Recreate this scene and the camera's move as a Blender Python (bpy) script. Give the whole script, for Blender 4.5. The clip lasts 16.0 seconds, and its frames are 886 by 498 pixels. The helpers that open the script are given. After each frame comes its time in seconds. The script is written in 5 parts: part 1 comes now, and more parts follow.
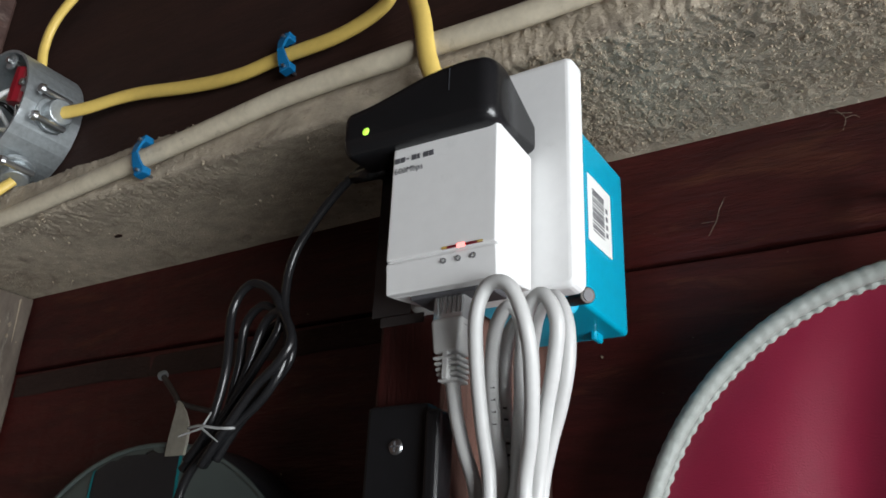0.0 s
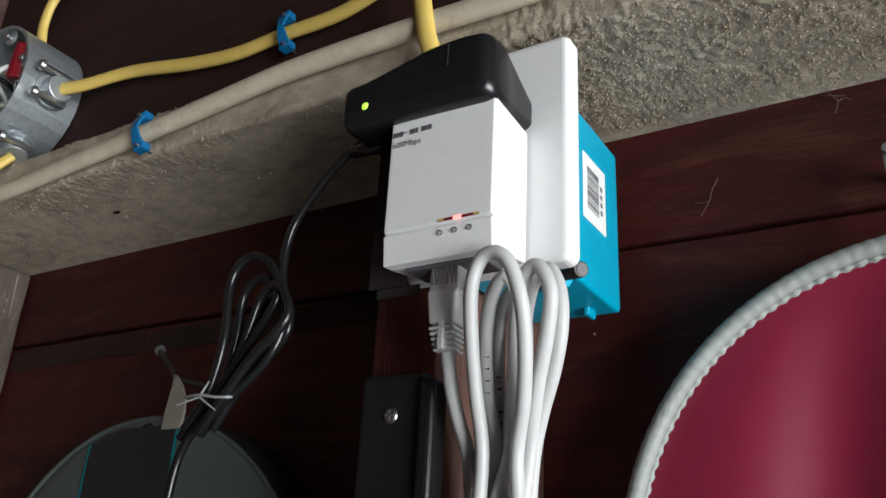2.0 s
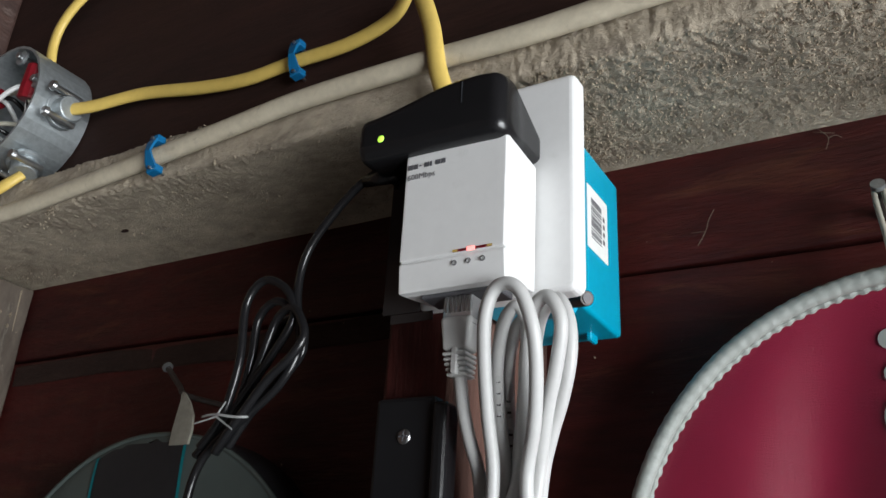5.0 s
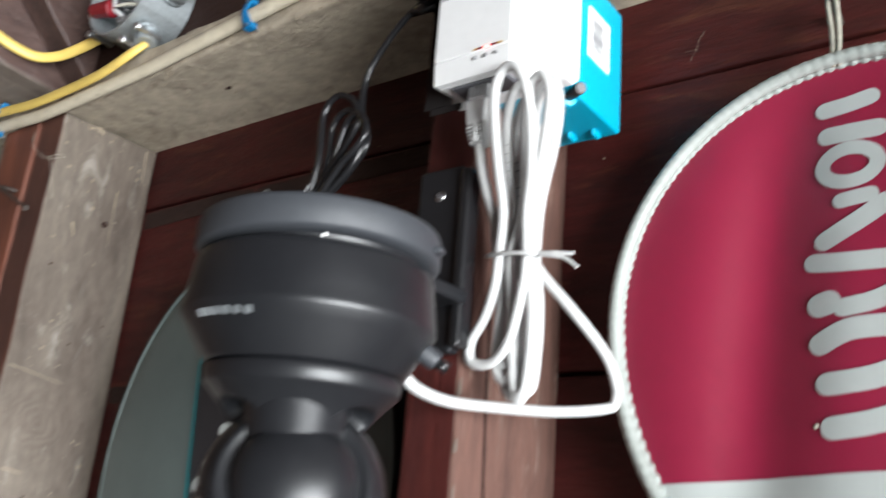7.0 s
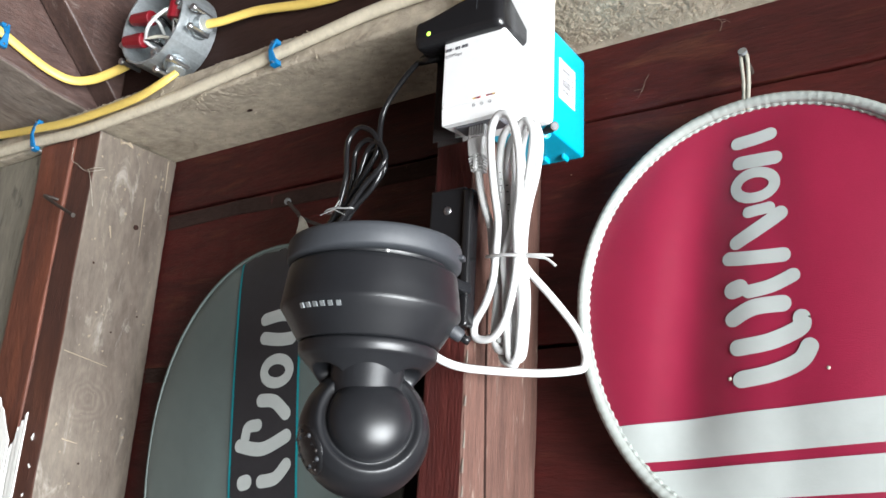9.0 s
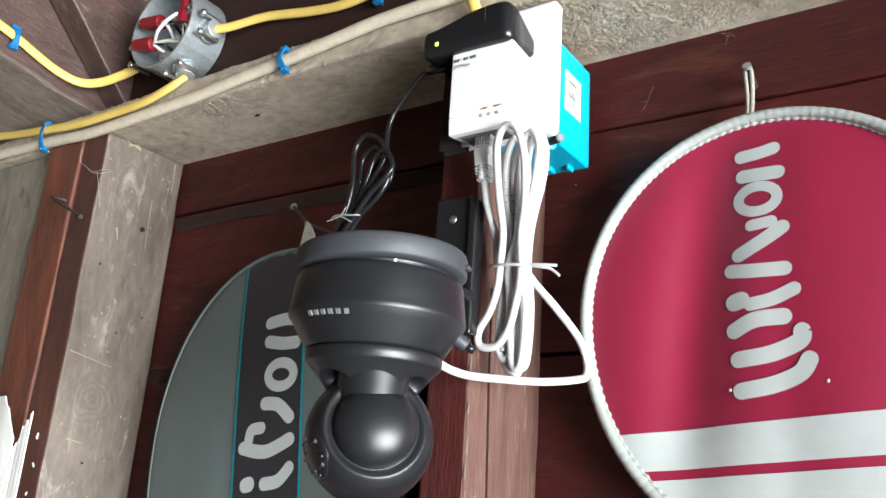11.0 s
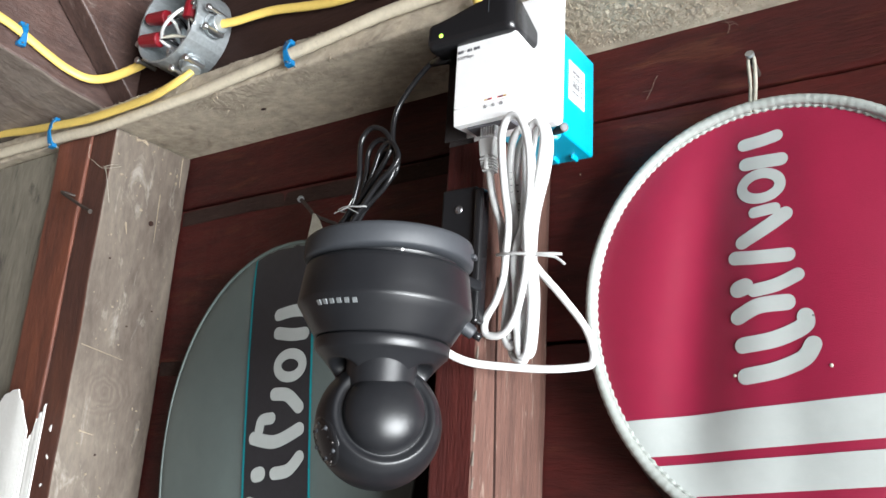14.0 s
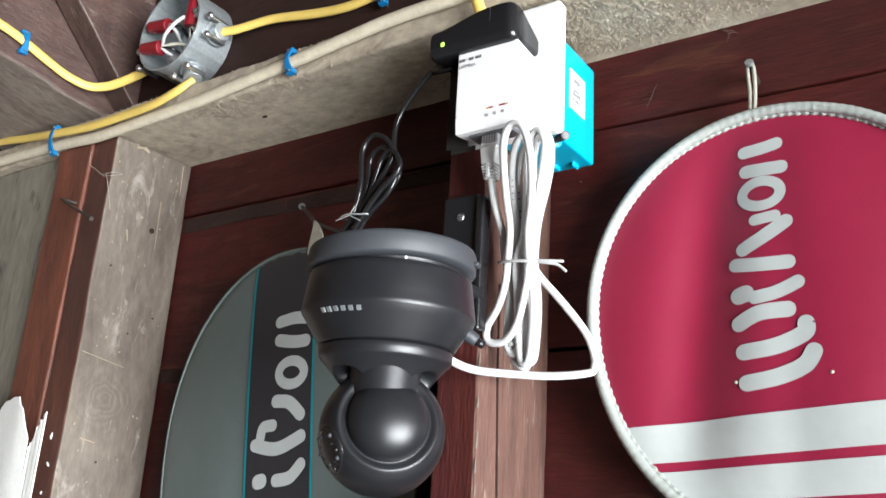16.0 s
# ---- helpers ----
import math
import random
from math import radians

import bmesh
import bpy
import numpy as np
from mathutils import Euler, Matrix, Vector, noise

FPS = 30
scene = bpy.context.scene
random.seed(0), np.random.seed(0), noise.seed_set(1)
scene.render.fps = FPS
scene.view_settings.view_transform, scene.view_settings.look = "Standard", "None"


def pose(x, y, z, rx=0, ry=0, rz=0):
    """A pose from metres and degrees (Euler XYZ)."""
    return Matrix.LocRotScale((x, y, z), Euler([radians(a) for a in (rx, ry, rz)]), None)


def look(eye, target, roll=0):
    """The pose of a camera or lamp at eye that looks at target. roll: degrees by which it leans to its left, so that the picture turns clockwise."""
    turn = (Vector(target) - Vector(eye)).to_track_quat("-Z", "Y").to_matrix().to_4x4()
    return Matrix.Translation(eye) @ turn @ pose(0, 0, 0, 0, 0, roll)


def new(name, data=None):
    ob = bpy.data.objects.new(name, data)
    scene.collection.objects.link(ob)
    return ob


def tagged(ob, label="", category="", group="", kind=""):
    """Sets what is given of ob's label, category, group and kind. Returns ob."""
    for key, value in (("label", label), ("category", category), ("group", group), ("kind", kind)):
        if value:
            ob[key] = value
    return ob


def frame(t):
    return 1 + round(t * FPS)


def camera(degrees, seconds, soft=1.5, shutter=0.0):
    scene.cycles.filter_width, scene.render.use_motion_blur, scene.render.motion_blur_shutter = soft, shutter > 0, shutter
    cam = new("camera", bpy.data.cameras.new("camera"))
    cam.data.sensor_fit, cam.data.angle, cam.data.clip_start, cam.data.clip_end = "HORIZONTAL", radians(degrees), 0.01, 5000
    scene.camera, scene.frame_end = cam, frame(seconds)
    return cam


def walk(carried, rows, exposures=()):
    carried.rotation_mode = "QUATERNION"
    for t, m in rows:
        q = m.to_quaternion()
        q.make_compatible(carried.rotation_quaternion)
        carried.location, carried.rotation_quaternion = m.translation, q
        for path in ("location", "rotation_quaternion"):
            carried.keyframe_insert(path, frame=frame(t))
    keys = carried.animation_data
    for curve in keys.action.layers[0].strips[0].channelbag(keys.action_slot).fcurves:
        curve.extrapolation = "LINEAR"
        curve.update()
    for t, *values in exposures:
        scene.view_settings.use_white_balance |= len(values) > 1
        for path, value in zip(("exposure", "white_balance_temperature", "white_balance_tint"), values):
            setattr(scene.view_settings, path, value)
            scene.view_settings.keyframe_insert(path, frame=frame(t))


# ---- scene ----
cam = camera(56.2, 16.0, shutter=1.0)
K = 1.18   # the plan below is drawn at 1 : 1.18
PATH = [
    (0, (0.019, 0.126, 1.995), (-0.977, 1.673, 2.778), 2.6),
    (0.5, (0.021, 0.128, 1.992), (-0.972, 1.68, 2.771), 2.8),
    (1, (0.018, 0.129, 1.99), (-0.981, 1.684, 2.753), 2.8),
    (1.5, (0.021, 0.125, 1.989), (-0.955, 1.688, 2.768), 2.9),
    (2, (0.02, 0.124, 1.986), (-0.97, 1.686, 2.749), 3.2),
    (2.5, (0.022, 0.121, 1.986), (-0.96, 1.693, 2.736), 3.0),
    (3, (0.019, 0.115, 1.986), (-0.939, 1.699, 2.743), 3.2),
    (3.5, (0.019, 0.112, 1.988), (-0.928, 1.694, 2.762), 3.0),
    (3.7, (0.019, 0.109, 1.989), (-0.935, 1.684, 2.77), 3.2),
    (5.8, (0.019, 0.102, 1.977), (-0.934, 1.673, 2.766), 3.5),
    (6, (0.021, 0.104, 1.959), (-0.928, 1.679, 2.746), 3.5),
    (6.3, (0.032, 0.097, 1.93), (-0.96, 1.643, 2.721), 4.6),
    (6.5, (0.05, 0.085, 1.909), (-1.008, 1.619, 2.636), 4.8),
    (6.8, (0.08, 0.071, 1.89), (-1.043, 1.589, 2.55), 4.5),
    (7, (0.095, 0.057, 1.878), (-1.069, 1.564, 2.491), 4.9),
    (7.2, (0.093, 0.037, 1.876), (-1.081, 1.545, 2.465), 4.7),
    (7.5, (0.1, 0.002, 1.867), (-1.051, 1.54, 2.425), 3.8),
    (8, (0.129, -0.041, 1.854), (-0.958, 1.546, 2.4), 3.6),
    (8.5, (0.143, -0.063, 1.848), (-0.942, 1.528, 2.387), 3.3),
    (9, (0.148, -0.072, 1.847), (-0.939, 1.503, 2.427), 3.1),
    (9.2, (0.147, -0.074, 1.846), (-0.94, 1.505, 2.417), 2.9),
    (11.3, (0.15, -0.082, 1.849), (-0.943, 1.487, 2.433), 4.2),
    (11.5, (0.149, -0.083, 1.848), (-0.947, 1.485, 2.43), 4.3),
    (12, (0.148, -0.079, 1.847), (-0.94, 1.498, 2.424), 3.9),
    (12.5, (0.146, -0.08, 1.847), (-0.942, 1.496, 2.423), 4.0),
    (13, (0.149, -0.081, 1.846), (-0.938, 1.497, 2.417), 3.9),
    (13.5, (0.15, -0.083, 1.845), (-0.947, 1.491, 2.41), 3.9),
    (14, (0.153, -0.085, 1.845), (-0.95, 1.484, 2.413), 3.5),
    (14.5, (0.151, -0.088, 1.845), (-0.954, 1.479, 2.412), 3.6),
    (15, (0.152, -0.088, 1.846), (-0.95, 1.479, 2.421), 3.6),
    (15.5, (0.152, -0.088, 1.844), (-0.949, 1.481, 2.413), 3.5),
    (16, (0.152, -0.089, 1.845), (-0.944, 1.478, 2.427), 3.4),
]
walk(cam, [(t, look(eye, target, roll)) for t, eye, target, roll in PATH],
     exposures=[(0.0, -1.40), (5.9, -1.40), (6.5, -0.95), (7.0, -0.38), (7.5, -0.12), (8.2, -0.08), (16.0, -0.08)])


# ---- light: daylight from the open garage door, on the side of the red cover ----
world = bpy.data.worlds.new("sky")
scene.world = world
world.use_nodes = True
wn = world.node_tree.nodes
sky = wn.new("ShaderNodeTexSky")
sky.sky_type, sky.sun_disc, sky.sun_elevation, sky.sun_rotation = "NISHITA", False, radians(48), radians(110)
world.node_tree.links.new(sky.outputs["Color"], wn["Background"].inputs["Color"])
wn["Background"].inputs["Strength"].default_value = 0.12


def area_lamp(name, eye, target, sx, sy, watts, colour):
    data = bpy.data.lights.new(name, "AREA")
    data.shape, data.size, data.size_y, data.energy, data.color = "RECTANGLE", sx, sy, watts, colour
    ob = new(name, data)
    ob.matrix_world = look(eye, target)
    return ob


sun_data = bpy.data.lights.new("sun", "SUN")
sun_data.energy, sun_data.angle, sun_data.color = 2.5, radians(0.5), (1.0, 0.96, 0.9)
new("sun", sun_data).matrix_world = look((3.0, -6.0, 8.0), (4.2, -3.0, 0.0))
area_lamp("door_daylight", (3.30, -0.85, 1.25), (-0.2, 0.25, 1.9), 2.4, 1.9, 690, (0.93, 0.97, 1.0))


# ---- helpers for meshes ----
def place(name, me, mat, parent, label, smooth):
    for m in (mat if isinstance(mat, (list, tuple)) else [mat]):
        me.materials.append(m)
    if smooth:
        me.polygons.foreach_set("use_smooth", [True] * len(me.polygons))
    ob = new(name, me)
    if parent is not None:
        ob.parent = parent
        if parent.type == "EMPTY":
            ob.matrix_parent_inverse = Matrix.Translation(-parent.location)
    if label:
        ob["label"] = label
    return ob


def part(name, bm, mat, parent, label="", smooth=False):
    """Links a bmesh in plan units as one mesh object under a thing or part."""
    bmesh.ops.scale(bm, vec=(K, K, K), verts=bm.verts)
    bmesh.ops.recalc_face_normals(bm, faces=bm.faces)
    me = bpy.data.meshes.new(name)
    bm.to_mesh(me)
    bm.free()
    return place(name, me, mat, parent, label, smooth)


def raw(name, verts, faces, mat, parent, label="", smooth=False):
    me = bpy.data.meshes.new(name)
    me.from_pydata([(x * K, y * K, z * K) for x, y, z in verts], [], faces)
    me.update()
    return place(name, me, mat, parent, label, smooth)


def thing(name, label, category, base, group="", kind=""):
    ob = new(name)
    ob.empty_display_size = 0.02
    ob.location = Vector(base) * K
    return tagged(ob, label, category, group, kind)


def block(x0, x1, y0, y1, z0, z1, bevel=0.0, seg=2, cuts=0):
    bm = bmesh.new()
    bmesh.ops.create_cube(bm, size=1.0, matrix=Matrix.Translation(((x0 + x1) / 2, (y0 + y1) / 2, (z0 + z1) / 2))
                          @ Matrix.Diagonal((x1 - x0, y1 - y0, z1 - z0, 1)))
    if bevel:
        bmesh.ops.bevel(bm, geom=bm.edges[:], offset=bevel, segments=seg, profile=0.5, affect="EDGES")
    if cuts:
        bmesh.ops.subdivide_edges(bm, edges=bm.edges[:], cuts=cuts, use_grid_fill=True)
    return bm


def turned(bm, m):
    bmesh.ops.transform(bm, matrix=m, verts=bm.verts)
    return bm


def frame_of(p, d):
    """A matrix at p whose z axis points along d."""
    return Matrix.Translation(p) @ Vector(d).to_track_quat("Z", "Y").to_matrix().to_4x4()


def rod(a, b, r, r2=None, seg=16, bevel=0.0):
    a, b = Vector(a), Vector(b)
    bm = bmesh.new()
    bmesh.ops.create_cone(bm, cap_ends=True, segments=seg, radius1=r, radius2=r if r2 is None else r2, depth=(b - a).length,
                          matrix=frame_of((a + b) / 2, b - a))
    if bevel:
        rim = [e for e in bm.edges if any(len(f.verts) > 4 for f in e.link_faces)]
        bmesh.ops.bevel(bm, geom=rim, offset=bevel, segments=2, profile=0.5, affect="EDGES")
    return bm


def lathe(profile, m, seg=64):
    """profile: (radius, height) rows turned round the z axis, then placed by m."""
    bm = bmesh.new()
    rings = []
    for r, h in profile:
        if r < 1e-6:
            rings.append([bm.verts.new((0, 0, h))])
        else:
            rings.append([bm.verts.new((r * math.cos(2 * math.pi * i / seg), r * math.sin(2 * math.pi * i / seg), h)) for i in range(seg)])
    for a, b in zip(rings, rings[1:]):
        for i in range(seg):
            j = (i + 1) % seg
            if len(a) == 1 and len(b) > 1:
                bm.faces.new((a[0], b[i], b[j]))
            elif len(b) == 1 and len(a) > 1:
                bm.faces.new((a[i], a[j], b[0]))
            elif len(a) > 1:
                bm.faces.new((a[i], a[j], b[j], b[i]))
    return turned(bm, m)


def smooth_line(points, steps=8, closed=False):
    """A Catmull-Rom line through the points."""
    pts = [Vector(p) for p in points]
    n = len(pts)
    out = []
    for i in range(n if closed else n - 1):
        if closed:
            p0, p1, p2, p3 = pts[i - 1], pts[i], pts[(i + 1) % n], pts[(i + 2) % n]
        else:
            p0, p1, p2, p3 = pts[max(i - 1, 0)], pts[i], pts[i + 1], pts[min(i + 2, n - 1)]
        for k in range(steps):
            t = k / steps
            out.append(0.5 * (2 * p1 + (p2 - p0) * t + (2 * p0 - 5 * p1 + 4 * p2 - p3) * t * t + (3 * p1 - p0 - 3 * p2 + p3) * t ** 3))
    if not closed:
        out.append(pts[-1])
    return out


def tube(points, r, seg=12, steps=8, closed=False, flat=1.0, up=(0, 1, 0), ribs=None):
    """A cable along a smooth line; flat < 1 squeezes it along up; ribs: the radius at each step."""
    line = smooth_line(points, steps, closed)
    bm = bmesh.new()
    rings, n = [], len(line)
    side = Vector(up)
    for i, p in enumerate(line):
        d = (line[(i + 1) % n] - line[i - 1]) if closed else (line[min(i + 1, n - 1)] - line[max(i - 1, 0)])
        d.normalize()
        side = (side - d * side.dot(d))
        if side.length < 1e-4:
            side = d.orthogonal()
        side.normalize()
        if flat < 1.0:
            side = Vector(up) - d * Vector(up).dot(d)
            side.normalize()
        other = d.cross(side)
        rr = r if ribs is None else ribs(i) * r
        rings.append([bm.verts.new(p + (side * math.cos(a) * flat + other * math.sin(a)) * rr)
                      for a in (2 * math.pi * k / seg for k in range(seg))])
    for i in range(n if closed else n - 1):
        a, b = rings[i], rings[(i + 1) % n]
        for k in range(seg):
            bm.faces.new((a[k], a[(k + 1) % seg], b[(k + 1) % seg], b[k]))
    if not closed:
        bm.faces.new(rings[0])
        bm.faces.new(rings[-1])
    return bm


def join(bm, other):
    me = bpy.data.meshes.new("joined")
    other.to_mesh(me)
    other.free()
    bm.from_mesh(me)
    bpy.data.meshes.remove(me)
    return bm


# ---- materials ----
def material(name, base, rough=0.5, metal=0.0, other=None, scale=20.0, stretch=(1, 1, 1), bump=0.0, bump_scale=200.0, fine=0.25,
             spec=0.5, rough_var=0.1, vary=0.0, detail=6.0, trans=0.0, coat=0.0, emit=None, dirt=None, dirt_at=0.62):
    mat = bpy.data.materials.new(name)
    mat.use_nodes = True
    nt = mat.node_tree
    nodes, links = nt.nodes, nt.links
    b = nodes["Principled BSDF"]
    b.inputs["Roughness"].default_value, b.inputs["Metallic"].default_value = rough, metal
    b.inputs["Specular IOR Level"].default_value = spec
    b.inputs["Transmission Weight"].default_value = trans
    b.inputs["Coat Weight"].default_value = coat
    co = nodes.new("ShaderNodeTexCoord")
    mp = nodes.new("ShaderNodeMapping")
    mp.inputs["Scale"].default_value = stretch
    links.new(co.outputs["Object"], mp.inputs["Vector"])
    info = nodes.new("ShaderNodeObjectInfo")
    off = nodes.new("ShaderNodeVectorMath")
    off.operation = "MULTIPLY_ADD"
    off.inputs[1].default_value = (7.0, 5.0, 3.0)
    comb = nodes.new("ShaderNodeCombineXYZ")
    for k in range(3):
        links.new(info.outputs["Random"], comb.inputs[k])
    links.new(comb.outputs["Vector"], off.inputs[0])
    links.new(mp.outputs["Vector"], off.inputs[2])

    def tex(sc, det=detail, rg=0.6, dist=0.0):
        n = nodes.new("ShaderNodeTexNoise")
        n.inputs["Scale"].default_value, n.inputs["Detail"].default_value = sc, det
        n.inputs["Roughness"].default_value, n.inputs["Distortion"].default_value = rg, dist
        links.new(off.outputs["Vector"], n.inputs["Vector"])
        return n

    def mix(fac, a, c, lo=0.35, hi=0.65):
        ramp = nodes.new("ShaderNodeMapRange")
        ramp.inputs["From Min"].default_value, ramp.inputs["From Max"].default_value = lo, hi
        links.new(fac, ramp.inputs["Value"])
        m = nodes.new("ShaderNodeMix")
        m.data_type = "RGBA"
        links.new(ramp.outputs["Result"], m.inputs["Factor"])
        for socket, v in ((m.inputs["A"], a), (m.inputs["B"], c)):
            if isinstance(v, tuple):
                socket.default_value = (*v, 1)
            else:
                links.new(v, socket)
        return m.outputs["Result"]

    large, small = tex(scale, dist=0.4), tex(scale * 7.3)
    second = other if other else tuple(min(1.0, c * 0.86) for c in base)
    colour = mix(large.outputs["Fac"], base, second)
    if fine:
        mid = tuple((a + c) / 2 for a, c in zip(base, second))
        grain = mix(small.outputs["Fac"], tuple(c * (1 - fine) for c in mid), tuple(min(1, c * (1 + fine)) for c in mid), 0.3, 0.7)
        m = nodes.new("ShaderNodeMix")
        m.data_type = "RGBA"
        m.inputs["Factor"].default_value = 0.5
        links.new(colour, m.inputs["A"])
        links.new(grain, m.inputs["B"])
        colour = m.outputs["Result"]
    if dirt:
        spots = tex(scale * 2.1, 8.0, 0.7, 0.8)
        colour = mix(spots.outputs["Fac"], colour, dirt, dirt_at - 0.04, dirt_at + 0.12)
    if vary:
        hsv = nodes.new("ShaderNodeHueSaturation")
        mr = nodes.new("ShaderNodeMapRange")
        mr.inputs["To Min"].default_value, mr.inputs["To Max"].default_value = 1 - vary, 1 + vary
        links.new(info.outputs["Random"], mr.inputs["Value"])
        links.new(mr.outputs["Result"], hsv.inputs["Value"])
        links.new(colour, hsv.inputs["Color"])
        colour = hsv.outputs["Color"]
    links.new(colour, b.inputs["Base Color"])
    if rough_var:
        mr = nodes.new("ShaderNodeMapRange")
        mr.inputs["To Min"].default_value, mr.inputs["To Max"].default_value = max(0.03, rough - rough_var), min(1.0, rough + rough_var)
        links.new(large.outputs["Fac"], mr.inputs["Value"])
        links.new(mr.outputs["Result"], b.inputs["Roughness"])
    if bump:
        bt = tex(bump_scale, 5.0, 0.65)
        bn = nodes.new("ShaderNodeBump")
        bn.inputs["Strength"].default_value, bn.inputs["Distance"].default_value = bump, 0.002
        links.new(bt.outputs["Fac"], bn.inputs["Height"])
        links.new(bn.outputs["Normal"], b.inputs["Normal"])
    if emit:
        b.inputs["Emission Color"].default_value, b.inputs["Emission Strength"].default_value = (*emit[0], 1), emit[1]
    return mat


RED_BOARD = material("red_stained_board", (0.068, 0.0098, 0.0082), 0.5, other=(0.024, 0.0052, 0.0046), scale=5, stretch=(1, 1, 6), bump=0.7,
                     bump_scale=60, fine=0.55, vary=0.15, rough_var=0.15, dirt=(0.085, 0.026, 0.014), dirt_at=0.60, spec=0.3)
STUD_RED = material("red_brown_stud", (0.115, 0.042, 0.025), 0.6, other=(0.036, 0.015, 0.012), scale=5, stretch=(7, 7, 1), bump=0.7,
                    bump_scale=60, fine=0.5, rough_var=0.15, vary=0.1, dirt=(0.17, 0.072, 0.036), dirt_at=0.64)
STUD_RUST = material("rust_red_stud", (0.205, 0.064, 0.034), 0.6, other=(0.062, 0.022, 0.015), scale=6, stretch=(5, 5, 0.8), bump=0.7,
                     bump_scale=60, fine=0.45, rough_var=0.15, dirt=(0.040, 0.020, 0.016), dirt_at=0.64)
STUD_PALE = material("weathered_stud", (0.180, 0.150, 0.120), 0.75, other=(0.070, 0.051, 0.040), scale=8, stretch=(2.2, 2.2, 0.8), bump=0.6,
                     bump_scale=70, fine=0.45, dirt=(0.32, 0.29, 0.25), dirt_at=0.61)
STUD_GREY = material("grey_weathered_board", (0.22, 0.20, 0.155), 0.8, other=(0.13, 0.115, 0.09), scale=5, stretch=(5, 5, 1), bump=0.5,
                     bump_scale=70, fine=0.4, dirt=(0.032, 0.027, 0.024), dirt_at=0.60)
PLATE = material("crumbly_plate", (0.56, 0.485, 0.375), 0.9, other=(0.25, 0.205, 0.155), scale=11, stretch=(0.8, 1.2, 1.2), bump=0.8,
                 bump_scale=420, fine=0.5, dirt=(0.12, 0.092, 0.07), dirt_at=0.62)
CRUMB = material("dried_crumbs", (0.36, 0.295, 0.215), 0.95, other=(0.21, 0.168, 0.12), scale=300, fine=0.4, vary=0.2)
RAFTER = material("old_rafter", (0.088, 0.050, 0.040), 0.55, other=(0.024, 0.0105, 0.009), scale=12, stretch=(2.5, 1, 2.5), bump=0.8, bump_scale=50,
                  fine=0.5, dirt=(0.19, 0.145, 0.125), dirt_at=0.63)
JOIST = material("grey_joist", (0.25, 0.215, 0.180), 0.7, other=(0.085, 0.058, 0.047), scale=11, stretch=(4, 1, 4), bump=0.8, bump_scale=50,
                 fine=0.55, dirt=(0.045, 0.028, 0.022), dirt_at=0.62)
DARK_WOOD = material("dark_header", (0.033, 0.0135, 0.010), 0.8, other=(0.017, 0.008, 0.006), scale=6, stretch=(1, 6, 6), bump=0.5, bump_scale=60, fine=0.4, spec=0.2)
PAINT_FLAKE = material("flaking_white_paint", (0.82, 0.82, 0.79), 0.6, other=(0.74, 0.74, 0.7), scale=30, bump=0.4, bump_scale=80, fine=0.05)
WHITE_PLASTIC = material("white_plastic", (0.78, 0.78, 0.775), 0.35, other=(0.74, 0.74, 0.735), scale=22, fine=0.04, rough_var=0.08, bump=0.03, bump_scale=900, dirt=(0.66, 0.66, 0.65), dirt_at=0.66)
GREY_PRINT = material("grey_print", (0.10, 0.10, 0.11), 0.5, fine=0.1)
WHITE_CABLE = material("white_cable", (0.55, 0.55, 0.545), 0.42, other=(0.49, 0.49, 0.48), scale=40, fine=0.05)
BOOT_GREY = material("grey_boot", (0.52, 0.52, 0.51), 0.5, fine=0.05)
CLEAR_PLUG = material("clear_plug", (0.75, 0.76, 0.76), 0.15, trans=0.6, fine=0.03)
BLACK_GLOSS = material("black_plastic", (0.009, 0.009, 0.010), 0.24, other=(0.012, 0.012, 0.013), scale=60, fine=0.2, rough_var=0.06, bump=0.05, bump_scale=1500, spec=0.45)
BLACK_MATT = material("black_matt_plastic", (0.0090, 0.0096, 0.0112), 0.36, other=(0.0112, 0.0118, 0.0136), scale=60, fine=0.2, rough_var=0.05, bump=0.05, bump_scale=1800, spec=0.46)
GREY_BASE = material("charcoal_plastic", (0.035, 0.0385, 0.0445), 0.55, other=(0.030, 0.033, 0.038), scale=60, fine=0.15, bump=0.1, bump_scale=1800)
FILM = material("dark_film", (0.05, 0.046, 0.046), 0.12, fine=0.2, trans=0.5)
BLUE_PLASTIC = material("blue_plastic", (0.0, 0.34, 0.51), 0.33, other=(0.0, 0.30, 0.46), scale=30, fine=0.08, rough_var=0.08, bump=0.1, bump_scale=500)
BLUE_CLIP = material("blue_clip", (0.004, 0.135, 0.32), 0.4, fine=0.15)
LABEL_PAPER = material("white_label", (0.82, 0.82, 0.80), 0.5, fine=0.04)
YELLOW = material("yellow_cable", (0.71, 0.515, 0.135), 0.45, other=(0.63, 0.45, 0.115), scale=25, fine=0.1, bump=0.15, bump_scale=120, dirt=(0.46, 0.33, 0.13), dirt_at=0.68)
CREAM = material("dusty_cream_cable", (0.60, 0.54, 0.42), 0.6, other=(0.46, 0.40, 0.30), scale=25, fine=0.2, bump=0.3, bump_scale=150, dirt=(0.30, 0.25, 0.19), dirt_at=0.62)
ZINC = material("galvanised_steel", (0.50, 0.535, 0.55), 0.42, metal=0.75, other=(0.31, 0.34, 0.35), scale=35, fine=0.3, rough_var=0.18, bump=0.1, bump_scale=300)
STEEL = material("dull_steel", (0.085, 0.078, 0.075), 0.48, metal=1.0, fine=0.2)
CHROME = material("bright_steel", (0.55, 0.56, 0.57), 0.34, metal=1.0, fine=0.1)
